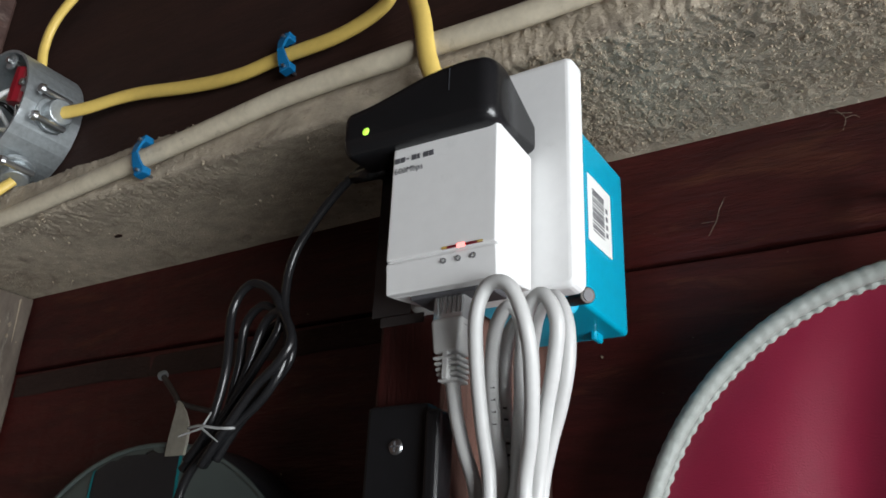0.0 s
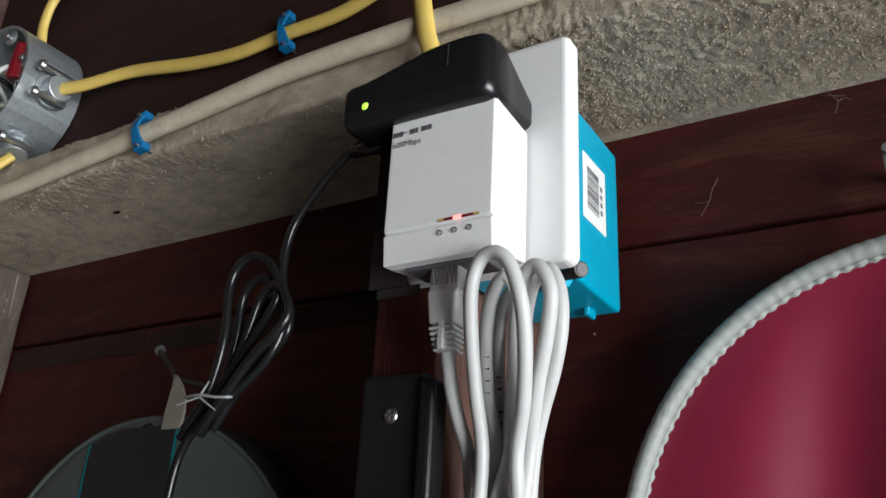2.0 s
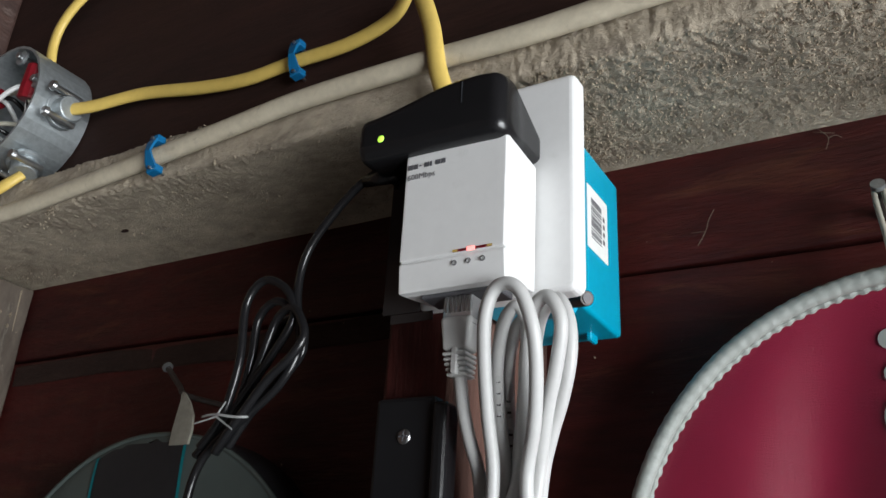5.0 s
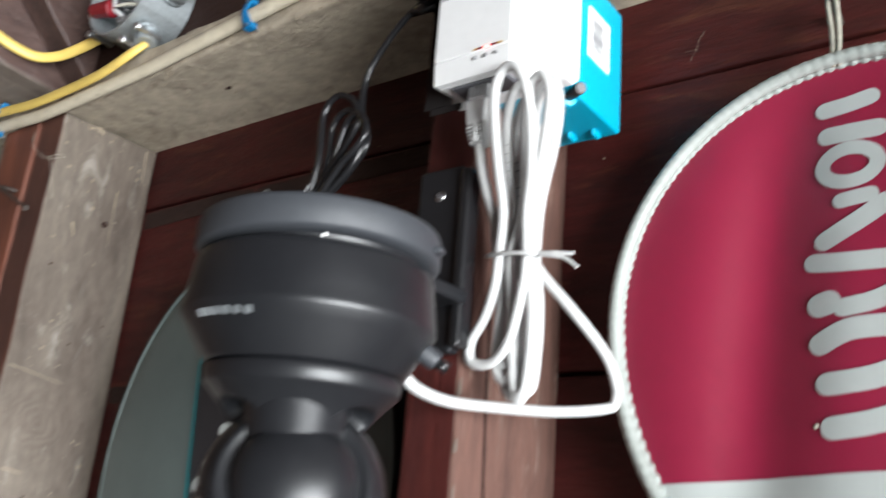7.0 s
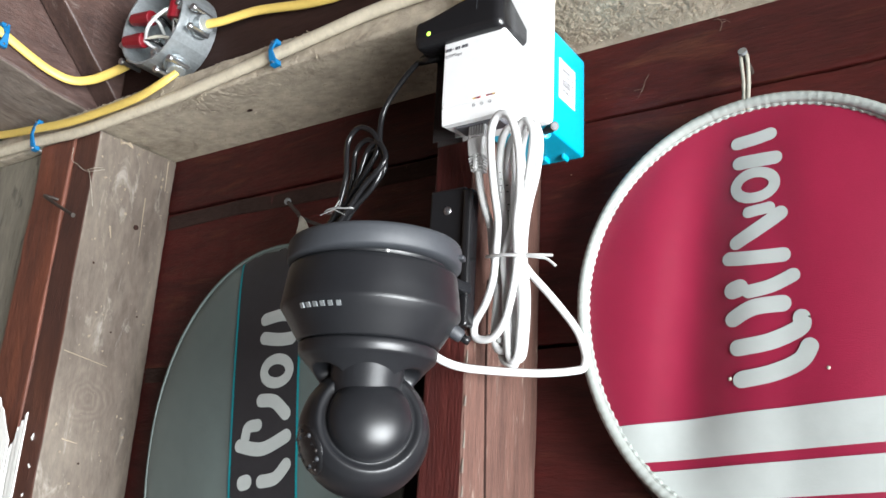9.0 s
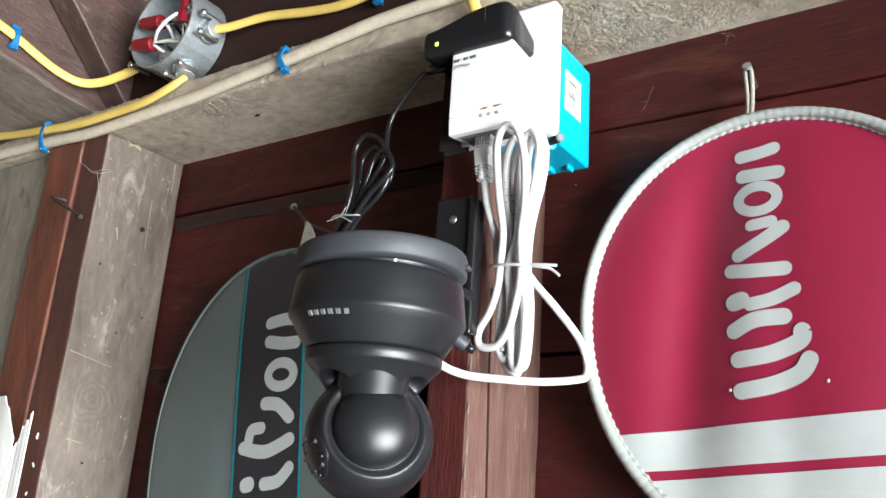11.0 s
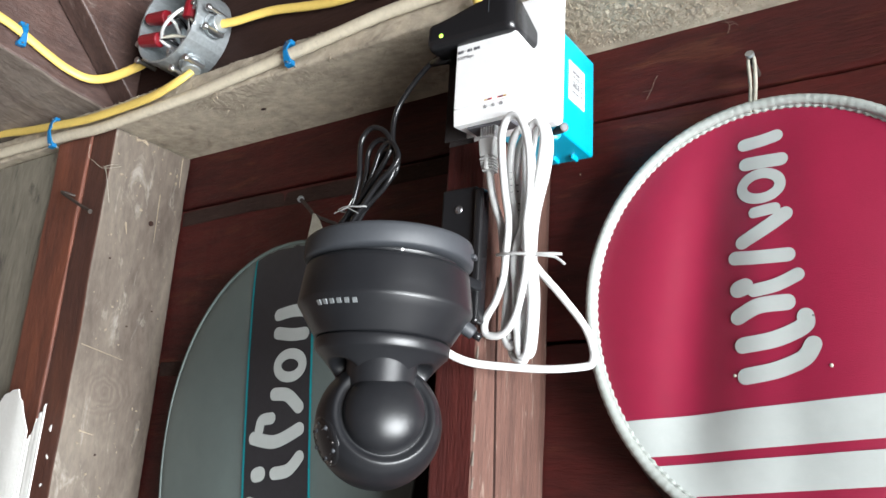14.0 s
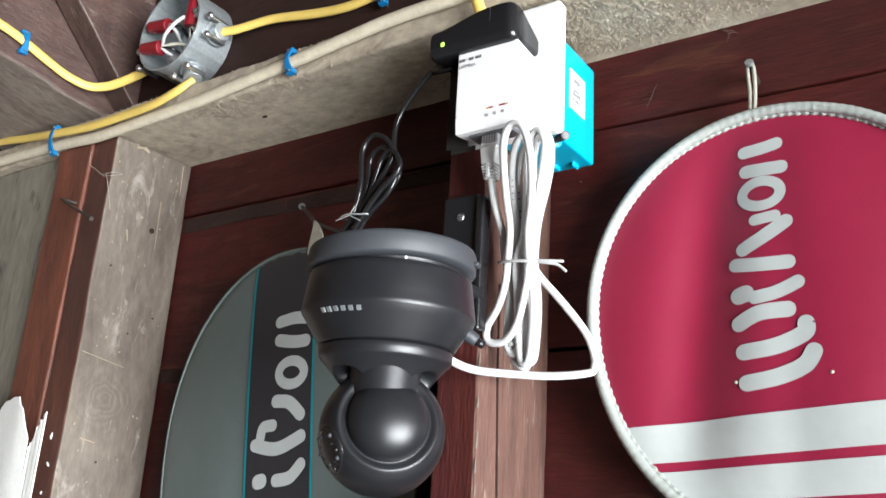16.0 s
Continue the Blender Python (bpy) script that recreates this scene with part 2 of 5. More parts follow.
RUST = material("dull_nail", (0.09, 0.08, 0.075), 0.55, metal=0.6, other=(0.06, 0.042, 0.032), scale=200, fine=0.3)
RED_CAP = material("red_wire_nut", (0.17, 0.005, 0.011), 0.38, fine=0.1)
RED_VINYL = material("crimson_vinyl", (0.275, 0.0125, 0.045), 0.38, other=(0.235, 0.0105, 0.038), scale=6, fine=0.1, bump=0.28, bump_scale=1300, rough_var=0.05)
WHITE_VINYL = material("white_vinyl", (0.45, 0.48, 0.465), 0.42, other=(0.40, 0.43, 0.415), scale=12, fine=0.06, bump=0.1, bump_scale=700, dirt=(0.33, 0.335, 0.31), dirt_at=0.70)
GREY_VINYL = material("grey_green_vinyl", (0.110, 0.138, 0.130), 0.48, other=(0.098, 0.122, 0.115), scale=8, fine=0.1, bump=0.12, bump_scale=900)
BLACK_VINYL = material("black_vinyl", (0.022, 0.022, 0.026), 0.45, other=(0.03, 0.03, 0.033), scale=20, fine=0.2, bump=0.1, bump_scale=900)
TEAL = material("teal_print", (0.0, 0.24, 0.27), 0.5, fine=0.08)
PIPING = material("white_piping", (0.38, 0.405, 0.385), 0.5, other=(0.29, 0.315, 0.29), scale=40, fine=0.15, bump=0.3, bump_scale=400, dirt=(0.26, 0.27, 0.24), dirt_at=0.68)
STRING = material("dull_string", (0.42, 0.40, 0.33), 0.8, fine=0.3)
COBWEB = material("cobweb", (0.13, 0.095, 0.07), 0.9, fine=0.3)
LED_GREEN = material("green_lamp", (0.3, 0.8, 0.1), 0.3, fine=0, emit=((0.55, 1.0, 0.08), 3.0))
LED_RED = material("red_lamp", (0.9, 0.1, 0.08), 0.3, fine=0, emit=((1.0, 0.22, 0.20), 7.0))
CONCRETE = material("concrete", (0.2, 0.19, 0.18), 0.85, other=(0.14, 0.135, 0.13), scale=4, bump=0.4, bump_scale=80)
PLANK = material("garage_plank", (0.10, 0.055, 0.035), 0.75, other=(0.06, 0.03, 0.02), scale=4, stretch=(6, 6, 1), bump=0.4, bump_scale=60)

STUD_SIDE = material("pale_stud_side", (0.150, 0.070, 0.050), 0.75, other=(0.050, 0.021, 0.015), scale=11, stretch=(7, 7, 0.8), bump=0.8,
                     bump_scale=60, fine=0.5, rough_var=0.1, dirt=(0.30, 0.23, 0.185), dirt_at=0.62)
STUD_DARK = material("dark_red_stud_face", (0.078, 0.0150, 0.0120), 0.55, other=(0.034, 0.0070, 0.0065), scale=5, stretch=(7, 7, 1), bump=0.6, bump_scale=60, fine=0.5, rough_var=0.15,
                     dirt=(0.10, 0.030, 0.018), dirt_at=0.64, spec=0.3)
# raw edge wood, with the shade of the board recess in its dark colour
SHADED_RAW_EDGE = material("shaded_raw_board_edge", (0.040, 0.021, 0.016), 0.85, other=(0.022, 0.011, 0.009), scale=18, stretch=(1, 1, 3), bump=0.9, bump_scale=90, fine=0.6, spec=0.25)


def knotted(mat, centre, radius, dark):
    """Growth rings round a knot, mixed into the base colour."""
    nodes, links = mat.node_tree.nodes, mat.node_tree.links
    b = nodes["Principled BSDF"]
    old = b.inputs["Base Color"].links[0].from_socket
    co = nodes.new("ShaderNodeTexCoord")
    wob = nodes.new("ShaderNodeTexNoise")
    wob.inputs["Scale"].default_value = 30
    links.new(co.outputs["Object"], wob.inputs["Vector"])
    dist = nodes.new("ShaderNodeVectorMath")
    dist.operation = "DISTANCE"
    dist.inputs[1].default_value = Vector(centre) * K
    links.new(co.outputs["Object"], dist.inputs[0])
    ring = nodes.new("ShaderNodeMath")
    ring.operation = "MULTIPLY_ADD"
    ring.inputs[1].default_value = 900.0
    links.new(dist.outputs["Value"], ring.inputs[0])
    bend = nodes.new("ShaderNodeMath")
    bend.operation = "MULTIPLY"
    bend.inputs[1].default_value = 34.0
    links.new(wob.outputs["Fac"], bend.inputs[0])
    links.new(bend.outputs["Value"], ring.inputs[2])
    wave = nodes.new("ShaderNodeMath")
    wave.operation = "SINE"
    links.new(ring.outputs["Value"], wave.inputs[0])
    fall = nodes.new("ShaderNodeMapRange")
    fall.inputs["From Min"].default_value, fall.inputs["From Max"].default_value = radius * 0.2 * K, radius * K
    fall.inputs["To Min"].default_value, fall.inputs["To Max"].default_value = 0.4, 0.0
    links.new(dist.outputs["Value"], fall.inputs["Value"])
    up = nodes.new("ShaderNodeMath")
    up.operation = "MULTIPLY_ADD"
    up.inputs[1].default_value, up.inputs[2].default_value = 0.4, 0.6
    links.new(wave.outputs["Value"], up.inputs[0])
    fac = nodes.new("ShaderNodeMath")
    fac.operation = "MULTIPLY"
    links.new(up.outputs["Value"], fac.inputs[0])
    links.new(fall.outputs["Result"], fac.inputs[1])
    m = nodes.new("ShaderNodeMix")
    m.data_type = "RGBA"
    m.inputs["B"].default_value = (*dark, 1)
    links.new(fac.outputs["Value"], m.inputs["Factor"])
    links.new(old, m.inputs["A"])
    links.new(m.outputs["Result"], b.inputs["Base Color"])


knotted(STUD_PALE, (-0.566, 0.388, 1.637), 0.045, (0.07, 0.045, 0.035))
knotted(RAFTER, (-0.574, 0.345, 1.985), 0.06, (0.020, 0.011, 0.009))

# ---- the plan: board wall at y WALL, stud fronts at y FRONT, underside of the top plate at z UNDER ----
WALL, FRONT, UNDER, TOP = 0.445, 0.353, 1.890, 1.920


def lumber(x0, x1, y0, y1, z0, z1, wobble=0.0012, seed=0, axis=2, bevel=0.002):
    """A beam with softened, slightly uneven edges, cut into short lengths along its axis."""
    bm = block(x0, x1, y0, y1, z0, z1, bevel, 2)
    lo, hi = ((x0, x1), (y0, y1), (z0, z1))[axis]
    n = max(2, int((hi - lo) / 0.02))
    way = [0, 0, 0]
    way[axis] = 1
    for i in range(1, n):
        at = [0, 0, 0]
        at[axis] = lo + (hi - lo) * i / n
        bmesh.ops.bisect_plane(bm, geom=bm.verts[:] + bm.edges[:] + bm.faces[:], plane_co=at, plane_no=way)
    for v in bm.verts:
        d = noise.noise_vector(v.co * 22 + Vector((seed * 3.1, seed, 0))) * wobble + noise.noise_vector(v.co * 90 + Vector((seed, 0, 0))) * wobble * 0.4
        d[axis] = 0
        v.co += d
    return bm


# ---- structure ----
wall = thing("wall_north", "wall of dark red stained horizontal boards", "wall", (0, WALL, 0), kind="structure")
edges = [0.0, 0.17, 0.34, 0.51, 0.68, 0.85, 1.02, 1.18, 1.355, 1.53, 1.670, 1.832, 1.975, 2.10, 2.24, 2.38]
for i, (a, b) in enumerate(zip(edges, edges[1:])):
    near = a > 1.3
    bm = lumber(-2.2, 2.8, WALL, WALL + 0.02, a + 0.0016, b - 0.0004, 0.0010, i, 0, 0.0018) if near else block(-2.2, 2.8, WALL, WALL + 0.02, a + 0.0035, b, 0.002)
    part("board", bm, RED_BOARD, wall)
raw("sheathing", [(-2.3, WALL + 0.022, 0), (2.9, WALL + 0.022, 0), (2.9, WALL + 0.022, 2.4), (-2.3, WALL + 0.022, 2.4),
                  (-2.3, WALL + 0.05, 0), (2.9, WALL + 0.05, 0), (2.9, WALL + 0.05, 2.4), (-2.3, WALL + 0.05, 2.4)],
    [(0, 1, 2, 3), (7, 6, 5, 4), (0, 4, 5, 1), (3, 2, 6, 7), (0, 3, 7, 4), (1, 5, 6, 2)], DARK_WOOD, wall)

# strips over the left seams: raw wood plus painted recess shade
for z in (1.8165, 1.6600):
    part("raw_edge", lumber(-0.5655, -0.168, WALL - 0.0012, WALL + 0.004, z - 0.002, z + 0.0125, 0.0016, 7, 0, 0.001), SHADED_RAW_EDGE, wall)

# the unseen rest of the garage, added to block skylight except at the open door
floor = part("floor", block(-2.3, 2.84, -3.6, WALL, -0.1, 0.0), CONCRETE, None)
tagged(floor, "bare grey concrete garage floor", "floor", kind="structure")
ground = part("ground", block(-60, 60, -60, 60, -0.3, -0.11), CONCRETE, None)
tagged(ground, "grey concrete ground outside the garage", "ground", kind="structure")
for name, args in (("wall_south", (-2.3, 2.84, -3.7, -3.6, 0, 2.6)), ("wall_west", (-2.35, -2.25, -3.6, WALL, 0, 2.6))):
    tagged(part(name, block(*args), PLANK, None), "unseen plain dark plank wall added to close the garage", "wall", kind="structure")
east = thing("wall_east", "unseen plain dark plank wall added round an open doorway", "wall", (2.84, -1.5, 0), kind="structure")
part("pier", block(2.80, 2.90, -3.6, -1.76, 0, 2.6), PLANK, east)
part("pier", block(2.80, 2.90, 0.32, WALL, 0, 2.6), PLANK, east)
part("lintel", block(2.80, 2.90, -1.76, 0.32, 1.95, 2.6), PLANK, east)
tagged(part("ceiling", block(-2.4, 2.95, -3.7, WALL + 0.06, 2.6, 2.66), DARK_WOOD, None), "unseen dark wooden roof deck added to shut out the sky", "ceiling", kind="structure")

# top plate, rough with dried splashes
plate = thing("top_plate", "rough weathered horizontal timber crusted with dried grit", "beam", (0, 0.4, UNDER), kind="structure")


def plate_mesh():
    nx, verts, faces = 1500, [], []
    ring = [(FRONT + 0.012, TOP), (FRONT + 0.005, TOP - 0.001)]
    ring += [(FRONT, TOP - 0.004 - (TOP - 0.006 - UNDER) * k / 8) for k in range(9)]
    ring += [(FRONT + 0.002 + (WALL - FRONT - 0.002) * k / 60, UNDER) for k in range(61)]
    x0, x1 = -1.15, 0.55
    for i in range(nx + 1):
        x = x0 + (x1 - x0) * i / nx
        for y, z in ring:
            p = Vector((x, y, z))
            rough = max(0.1, noise.noise(Vector((x * 7, y * 18, z * 18))) * 0.9 + (0.85 if x > -0.12 else 0.25))
            d = 0.0005 * noise.noise(p * 190) * rough + 0.0010 * noise.noise(p * 430) * rough + 0.0006 * noise.noise(Vector((x * 8, y * 40, z * 40)))
            if z > TOP - 0.005:
                d += 0.0010 * noise.noise(p * 40) + 0.0011 * noise.noise(p * 300)
            if z <= UNDER + 1e-6:
                verts.append((x, y, z - (d - 0.0008) * min(1.0, (WALL - y) / 0.012)))
            elif z > TOP - 0.005:
                verts.append((x, y - d * 0.4, z + d))
            else:
                verts.append((x, y - d, z))
    m = len(ring)
    for i in range(nx):
        for k in range(m - 1):
            faces.append((i * m + k, i * m + k + 1, (i + 1) * m + k + 1, (i + 1) * m + k))
    return verts, faces


v, f = plate_mesh()
raw("timber", v, f, PLATE, plate, smooth=True)
part("core", block(-1.6, 1.6, FRONT + 0.006, WALL, UNDER + 0.004, TOP - 0.003), PLATE, plate)


def crumbs(n, seed, spot):
    rng = random.Random(seed)
    bm = bmesh.new()
    for _ in range(n):
        p, s = spot(rng)
        m = Matrix.Translation(p) @ Euler((rng.random() * 6, rng.random() * 6, rng.random() * 6)).to_matrix().to_4x4() @ Matrix.Diagonal((s, s * rng.uniform(0.5, 1), s * rng.uniform(0.4, 0.9), 1))
        vs = [bm.verts.new(m @ Vector(q)) for q in ((1, 0, 0), (-1, 0, 0), (0, 1, 0), (0, -1, 0), (0, 0, 1), (0, 0, -1))]
        for a, b, c in ((0, 2, 4), (2, 1, 4), (1, 3, 4), (3, 0, 4), (2, 0, 5), (1, 2, 5), (3, 1, 5), (0, 3, 5)):
            bm.faces.new((vs[a], vs[b], vs[c]))
    return bm


def under_spot(rng):
    while True:
        x, y = rng.uniform(-0.62, 0.45), rng.uniform(FRONT, WALL - 0.002)
        dense = 0.07 + 0.8 * (x > -0.11) * (1 - 0.6 * (y - FRONT) / 0.09)
        if rng.random() < dense * (0.6 + 0.8 * noise.noise(Vector((x * 9, y * 20, 3.0)))):
            return (x, y, UNDER + 0.0004), 0.00022 + 0.00065 * rng.random() ** 3


def face_spot(rng):
    x, z = rng.uniform(-0.7, 0.4), UNDER + 0.03 * rng.random() ** 0.7
    return (x, FRONT + 0.0006 + (0.006 if z > TOP - 0.003 else 0), min(z, TOP + 0.0005)), 0.0003 + 0.0010 * rng.random() ** 3


tagged(part("grit", crumbs(27000, 4, under_spot), CRUMB, plate), kind="stuff")
tagged(part("grit", crumbs(8000, 5, face_spot), CRUMB, plate), kind="stuff")

# header board above the plate, and the rafter that rests on the plate
tagged(part("header_board", lumber(-1.5, 1.5, 0.375, 0.40, TOP + 0.001, 2.3, 0.001, 3, 0), DARK_WOOD, None),
       "dark brown header board above the top plate", "board", kind="structure")


def sloped(bm, y0, rise):
    for v in bm.verts:
        v.co.z += (y0 - v.co.y) * rise
    return bm


joist = part("joist", sloped(lumber(-0.80, -0.607, -1.2, 0.374, TOP, 2.03, 0.002, 5, 1, 0.003), 0.36, 0.14), [RAFTER, JOIST], None)
tagged(joist, "old cracked brown ceiling joist with a grey underside", "joist", kind="structure")
for f in joist.data.polygons:
    f.material_index = 1 if f.normal.z < -0.5 else 0
tagged(part("rafter", sloped(lumber(-0.606, -0.574, -0.12, 0.374, TOP + 0.022, 2.14, 0.002, 6, 1, 0.0025), 0.355, 1.0), RAFTER, None),
       "dark knotty brown rafter rising from the plate", "rafter", kind="structure")

# studs
stud_red = part("stud_1", lumber(-0.1700, -0.1385, FRONT, WALL - 0.001, 0.0, UNDER - 0.001, 0.0009, 11), [STUD_DARK, STUD_SIDE], None)
tagged(stud_red, "red-brown split wall stud with a paler side", "stud", kind="structure")
for f in stud_red.data.polygons:
    f.material_index = 1 if f.normal.x > 0.3 else 0
part("crack", tube([(-0.1384, 0.3815, 1.30), (-0.1384, 0.3800, 1.45), (-0.1384, 0.3785, 1.56), (-0.1384, 0.3750, 1.63), (-0.1384, 0.3735, 1.67), (-0.1384, 0.3725, 1.70)], 0.0009, 6), DARK_WOOD, stud_red)
for z, h, y in ((1.622, 0.003, 0.3535), (1.600, 0.005, 0.354), (1.585, 0.004, 0.3535), (1.571, 0.003, 0.354), (1.648, 0.004, 0.3535), (1.545, 0.003, 0.354)):
    part("chip", rod((-0.1392, y, z - h), (-0.1388, y, z + h), 0.0009, 0.0004, 6), STUD_PALE, stud_red)
stud_two = part("stud_2", lumber(-0.604, -0.566, FRONT, WALL - 0.001, 0.0, UNDER - 0.001, 0.0012, 12), [STUD_PALE, STUD_RED], None)
for f in stud_two.data.polygons:
    f.material_index = 1 if f.normal.y < -0.5 else 0
tagged(stud_two,
       "pale weathered wall stud with knots and scratches", "stud", kind="structure")
tagged(part("stud_3", lumber(-0.662, -0.6055, 0.3515, WALL - 0.001, 0.0, UNDER - 0.001, 0.0009, 13), STUD_RUST, None),
       "rust-red wall stud with a bent nail", "stud", kind="structure")
tagged(part("stud_4", lumber(-0.80, -0.664, 0.362, WALL - 0.001, 0.0, UNDER - 0.001, 0.0012, 14), STUD_GREY, None),
       "grey weathered board with dark stains", "board", kind="structure")
tagged(part("stud_5", lumber(0.30, 0.342, FRONT, WALL - 0.001, 0.0, UNDER - 0.001, 0.0012, 15), STUD_RED, None),
       "red-brown wall stud", "stud", kind="structure")

# stud details: scratches, chips, cobwebs, the bent nail, torn white sheet
def mark(name, a, b, w, mat, parent, label=""):
    """A thin raised streak between two points."""
    return part(name, rod(a, b, w, w * 0.4, 6), mat, parent, label)


stud_pale = bpy.data.objects["stud_2"]
SX = -0.5655
for a, b, w in (((0.413, 1.837), (0.4145, 1.788), 0.0007), ((0.433, 1.884), (0.434, 1.853), 0.0006), ((0.380, 1.799), (0.383, 1.788), 0.0011),
                ((0.384, 1.887), (0.390, 1.884), 0.0022), ((0.376, 1.884), (0.384, 1.8865), 0.0016), ((0.357, 1.676), (0.402, 1.668), 0.0005),
                ((0.37, 1.60), (0.385, 1.597), 0.0008), ((0.40, 1.545), (0.403, 1.541), 0.001)):
    mark("scratch", (SX, *a), (SX, *b), w, CRUMB, stud_pale)
for y, z, r in ((0.408, 1.806, 0.0032), (0.40, 1.70, 0.001), (0.37, 1.76, 0.0012), (0.425, 1.72, 0.001), (0.39, 1.58, 0.0011)):
    part("knot_hole", rod((SX - 0.002, y, z), (SX + 0.0006, y, z), r, r * 0.8, 10), DARK_WOOD, stud_pale)

def stud_spot(rng):
    return (SX, rng.uniform(FRONT + 0.004, WALL - 0.006), 1.888 - 0.40 * rng.random() ** 1.8), 0.0004 + 0.0018 * rng.random() ** 3


def board_spot(rng):
    return (rng.uniform(-0.55, 0.28), WALL - 0.0006, rng.uniform(1.66, 1.888)), 0.0003 + 0.0008 * rng.random() ** 3


tagged(part("paint_speck", crumbs(110, 21, stud_spot), CRUMB, stud_pale), kind="stuff")
tagged(part("dust_speck", crumbs(60, 22, board_spot), CRUMB, wall), kind="stuff")
bent = thing("nail", "dull bent nail driven into the stud edge", "nail", (-0.60, 0.343, 1.82))
part("shank", tube([(-0.613, 0.3545, 1.8240), (-0.612, 0.3365, 1.8228), (-0.583, 0.335, 1.8080), (-0.5555, 0.3350, 1.7945)], 0.0015, 8, 5), RUST, bent, smooth=True)
part("head", rod((-0.5560, 0.3350, 1.7947), (-0.5543, 0.3350, 1.7939), 0.0022, None, 12), RUST, bent)

rng = random.Random(8)
torn = thing("torn_sheet", "torn bright white sheet hanging on the studs", "torn sheet", (-0.66, 0.342, 1.40))


def ragged(x0, x1, top, bottom, y, seed, amp, mat, parent, name):
    """A thin sheet with a torn upper edge."""
    n = 40
    verts, faces = [], []
    for i in range(n + 1):
        u = i / n
        x = x0 + (x1 - x0) * u
        z = top(u) + amp * noise.noise(Vector((u * 9, seed, 0))) + amp * 0.5 * noise.noise(Vector((u * 31, seed, 4)))
        sway = 0.002 * noise.noise(Vector((u * 5, seed, 9)))
        for d in (0.0, 0.0012):
            verts.append((x + 0.004 * noise.noise(Vector((u * 12, seed, 2))), y + sway + d, z))
            verts.append((x, y + d, bottom))
    for i in range(n):
        a, b = i * 4, i * 4 + 4
        faces += [(a, a + 1, b + 1, b), (a + 2, b + 2, b + 3, a + 3), (a, b, b + 2, a + 2), (a + 1, a + 3, b + 3, b + 1)]
    faces += [(0, 2, 3, 1), (n * 4, n * 4 + 1, n * 4 + 3, n * 4 + 2)]
    return raw(name, verts, faces, mat, parent)


ragged(-0.80, -0.600, lambda u: 1.620 + 0.016 * math.sin(u * 9.0) - 0.03 * max(0.0, u - 0.86) / 0.14, 1.30, 0.3415, 1.0, 0.010, PAINT_FLAKE, torn, "sheet")
ragged(-0.600, -0.5795, lambda u: 1.585 + 0.035 * u, 1.30, 0.3425, 5.0, 0.006, PAINT_FLAKE, torn, "strip")
for i in range(4):
    x, z = rng.uniform(-0.585, -0.570), rng.uniform(1.55, 1.60)
    part("flake", turned(block(-rng.uniform(0.001, 0.002), 0.001, -0.0008, 0.0004, -0.001, rng.uniform(0.001, 0.004), 0.0004, 1), pose(x, 0.3532, z, 0, rng.uniform(-60, 60), 0)), PAINT_FLAKE, torn)

webs = thing("cobweb", "dusty cobweb strands on the studs and plate", "cobweb", (-0.58, 0.35, 1.85))
for pts in ([(-0.592, 0.3445, 1.872), (-0.588, 0.343, 1.858), (-0.578, 0.344, 1.851), (-0.568, 0.348, 1.844), (-0.548, 0.3535, 1.844)],
            [(-0.568, 0.350, 1.846), (-0.566, 0.354, 1.83), (-0.5645, 0.358, 1.812)], [(-0.57, 0.349, 1.846), (-0.561, 0.352, 1.848), (-0.552, 0.353, 1.846)],
            [(-0.0085, 0.4440, 1.8895), (-0.0070, 0.4425, 1.8873), (-0.0042, 0.4430, 1.8831), (-0.0059, 0.4440, 1.8780)], [(-0.0100, 0.4440, 1.8880), (-0.0070, 0.4425, 1.8862), (-0.0015, 0.4440, 1.8855)],
            [(-0.0042, 0.4430, 1.8831), (-0.0010, 0.4435, 1.8840), (0.0010, 0.4440, 1.8825)], [(-0.0559, 0.4440, 1.8585), (-0.0585, 0.4430, 1.8530), (-0.0602, 0.4428, 1.8475), (-0.0644, 0.4440, 1.8415)],
            [(-0.0602, 0.4428, 1.8475), (-0.0669, 0.4440, 1.8483)]):
    part("strand", tube([Vector(p) for p in pts], 0.00017, 5, 5, up=(0.3, 1, 0.2)), STRING if pts[0][0] < -0.3 else COBWEB, webs)

debris = thing("wasp_clump", "small pale dried clump on the plate", "debris", (-0.425, 0.354, 1.885))
bm = bmesh.new()
for i in range(26):
    bmesh.ops.create_icosphere(bm, subdivisions=1, radius=rng.uniform(0.0004, 0.0010),
                               matrix=Matrix.Translation((-0.425 + rng.gauss(0, 0.003), 0.354 + rng.gauss(0, 0.001), 1.887 + rng.gauss(0, 0.004))))
part("clump", bm, CRUMB, debris)
hole = part("knot_hole", turned(lathe([(0, 0.0004), (0.0028, 0.0002), (0.0035, -0.0006), (0, -0.0008)], Matrix.Diagonal((1.0, 0.45, 1, 1)), 9),
                                Matrix.Translation((-0.405, 0.393, UNDER - 0.0008))), DARK_WOOD, plate)

# ---- outlet: blue box, cover plate, adapters ----
box = thing("outlet_box", "bright blue plastic outlet box nailed beside the stud", "outlet box", (-0.115, 0.39, 1.79))
part("body", block(-0.1355, -0.0938, 0.356, 0.420, 1.793, 1.8665, 0.0018, 3), BLUE_PLASTIC, box, smooth=False)
for x, y in ((-0.117, 0.408), (-0.104, 0.410)):
    part("rib", block(x - 0.0012, x + 0.0012, y - 0.003, y + 0.005, 1.7898, 1.7945, 0.0006, 1), BLUE_PLASTIC, box)
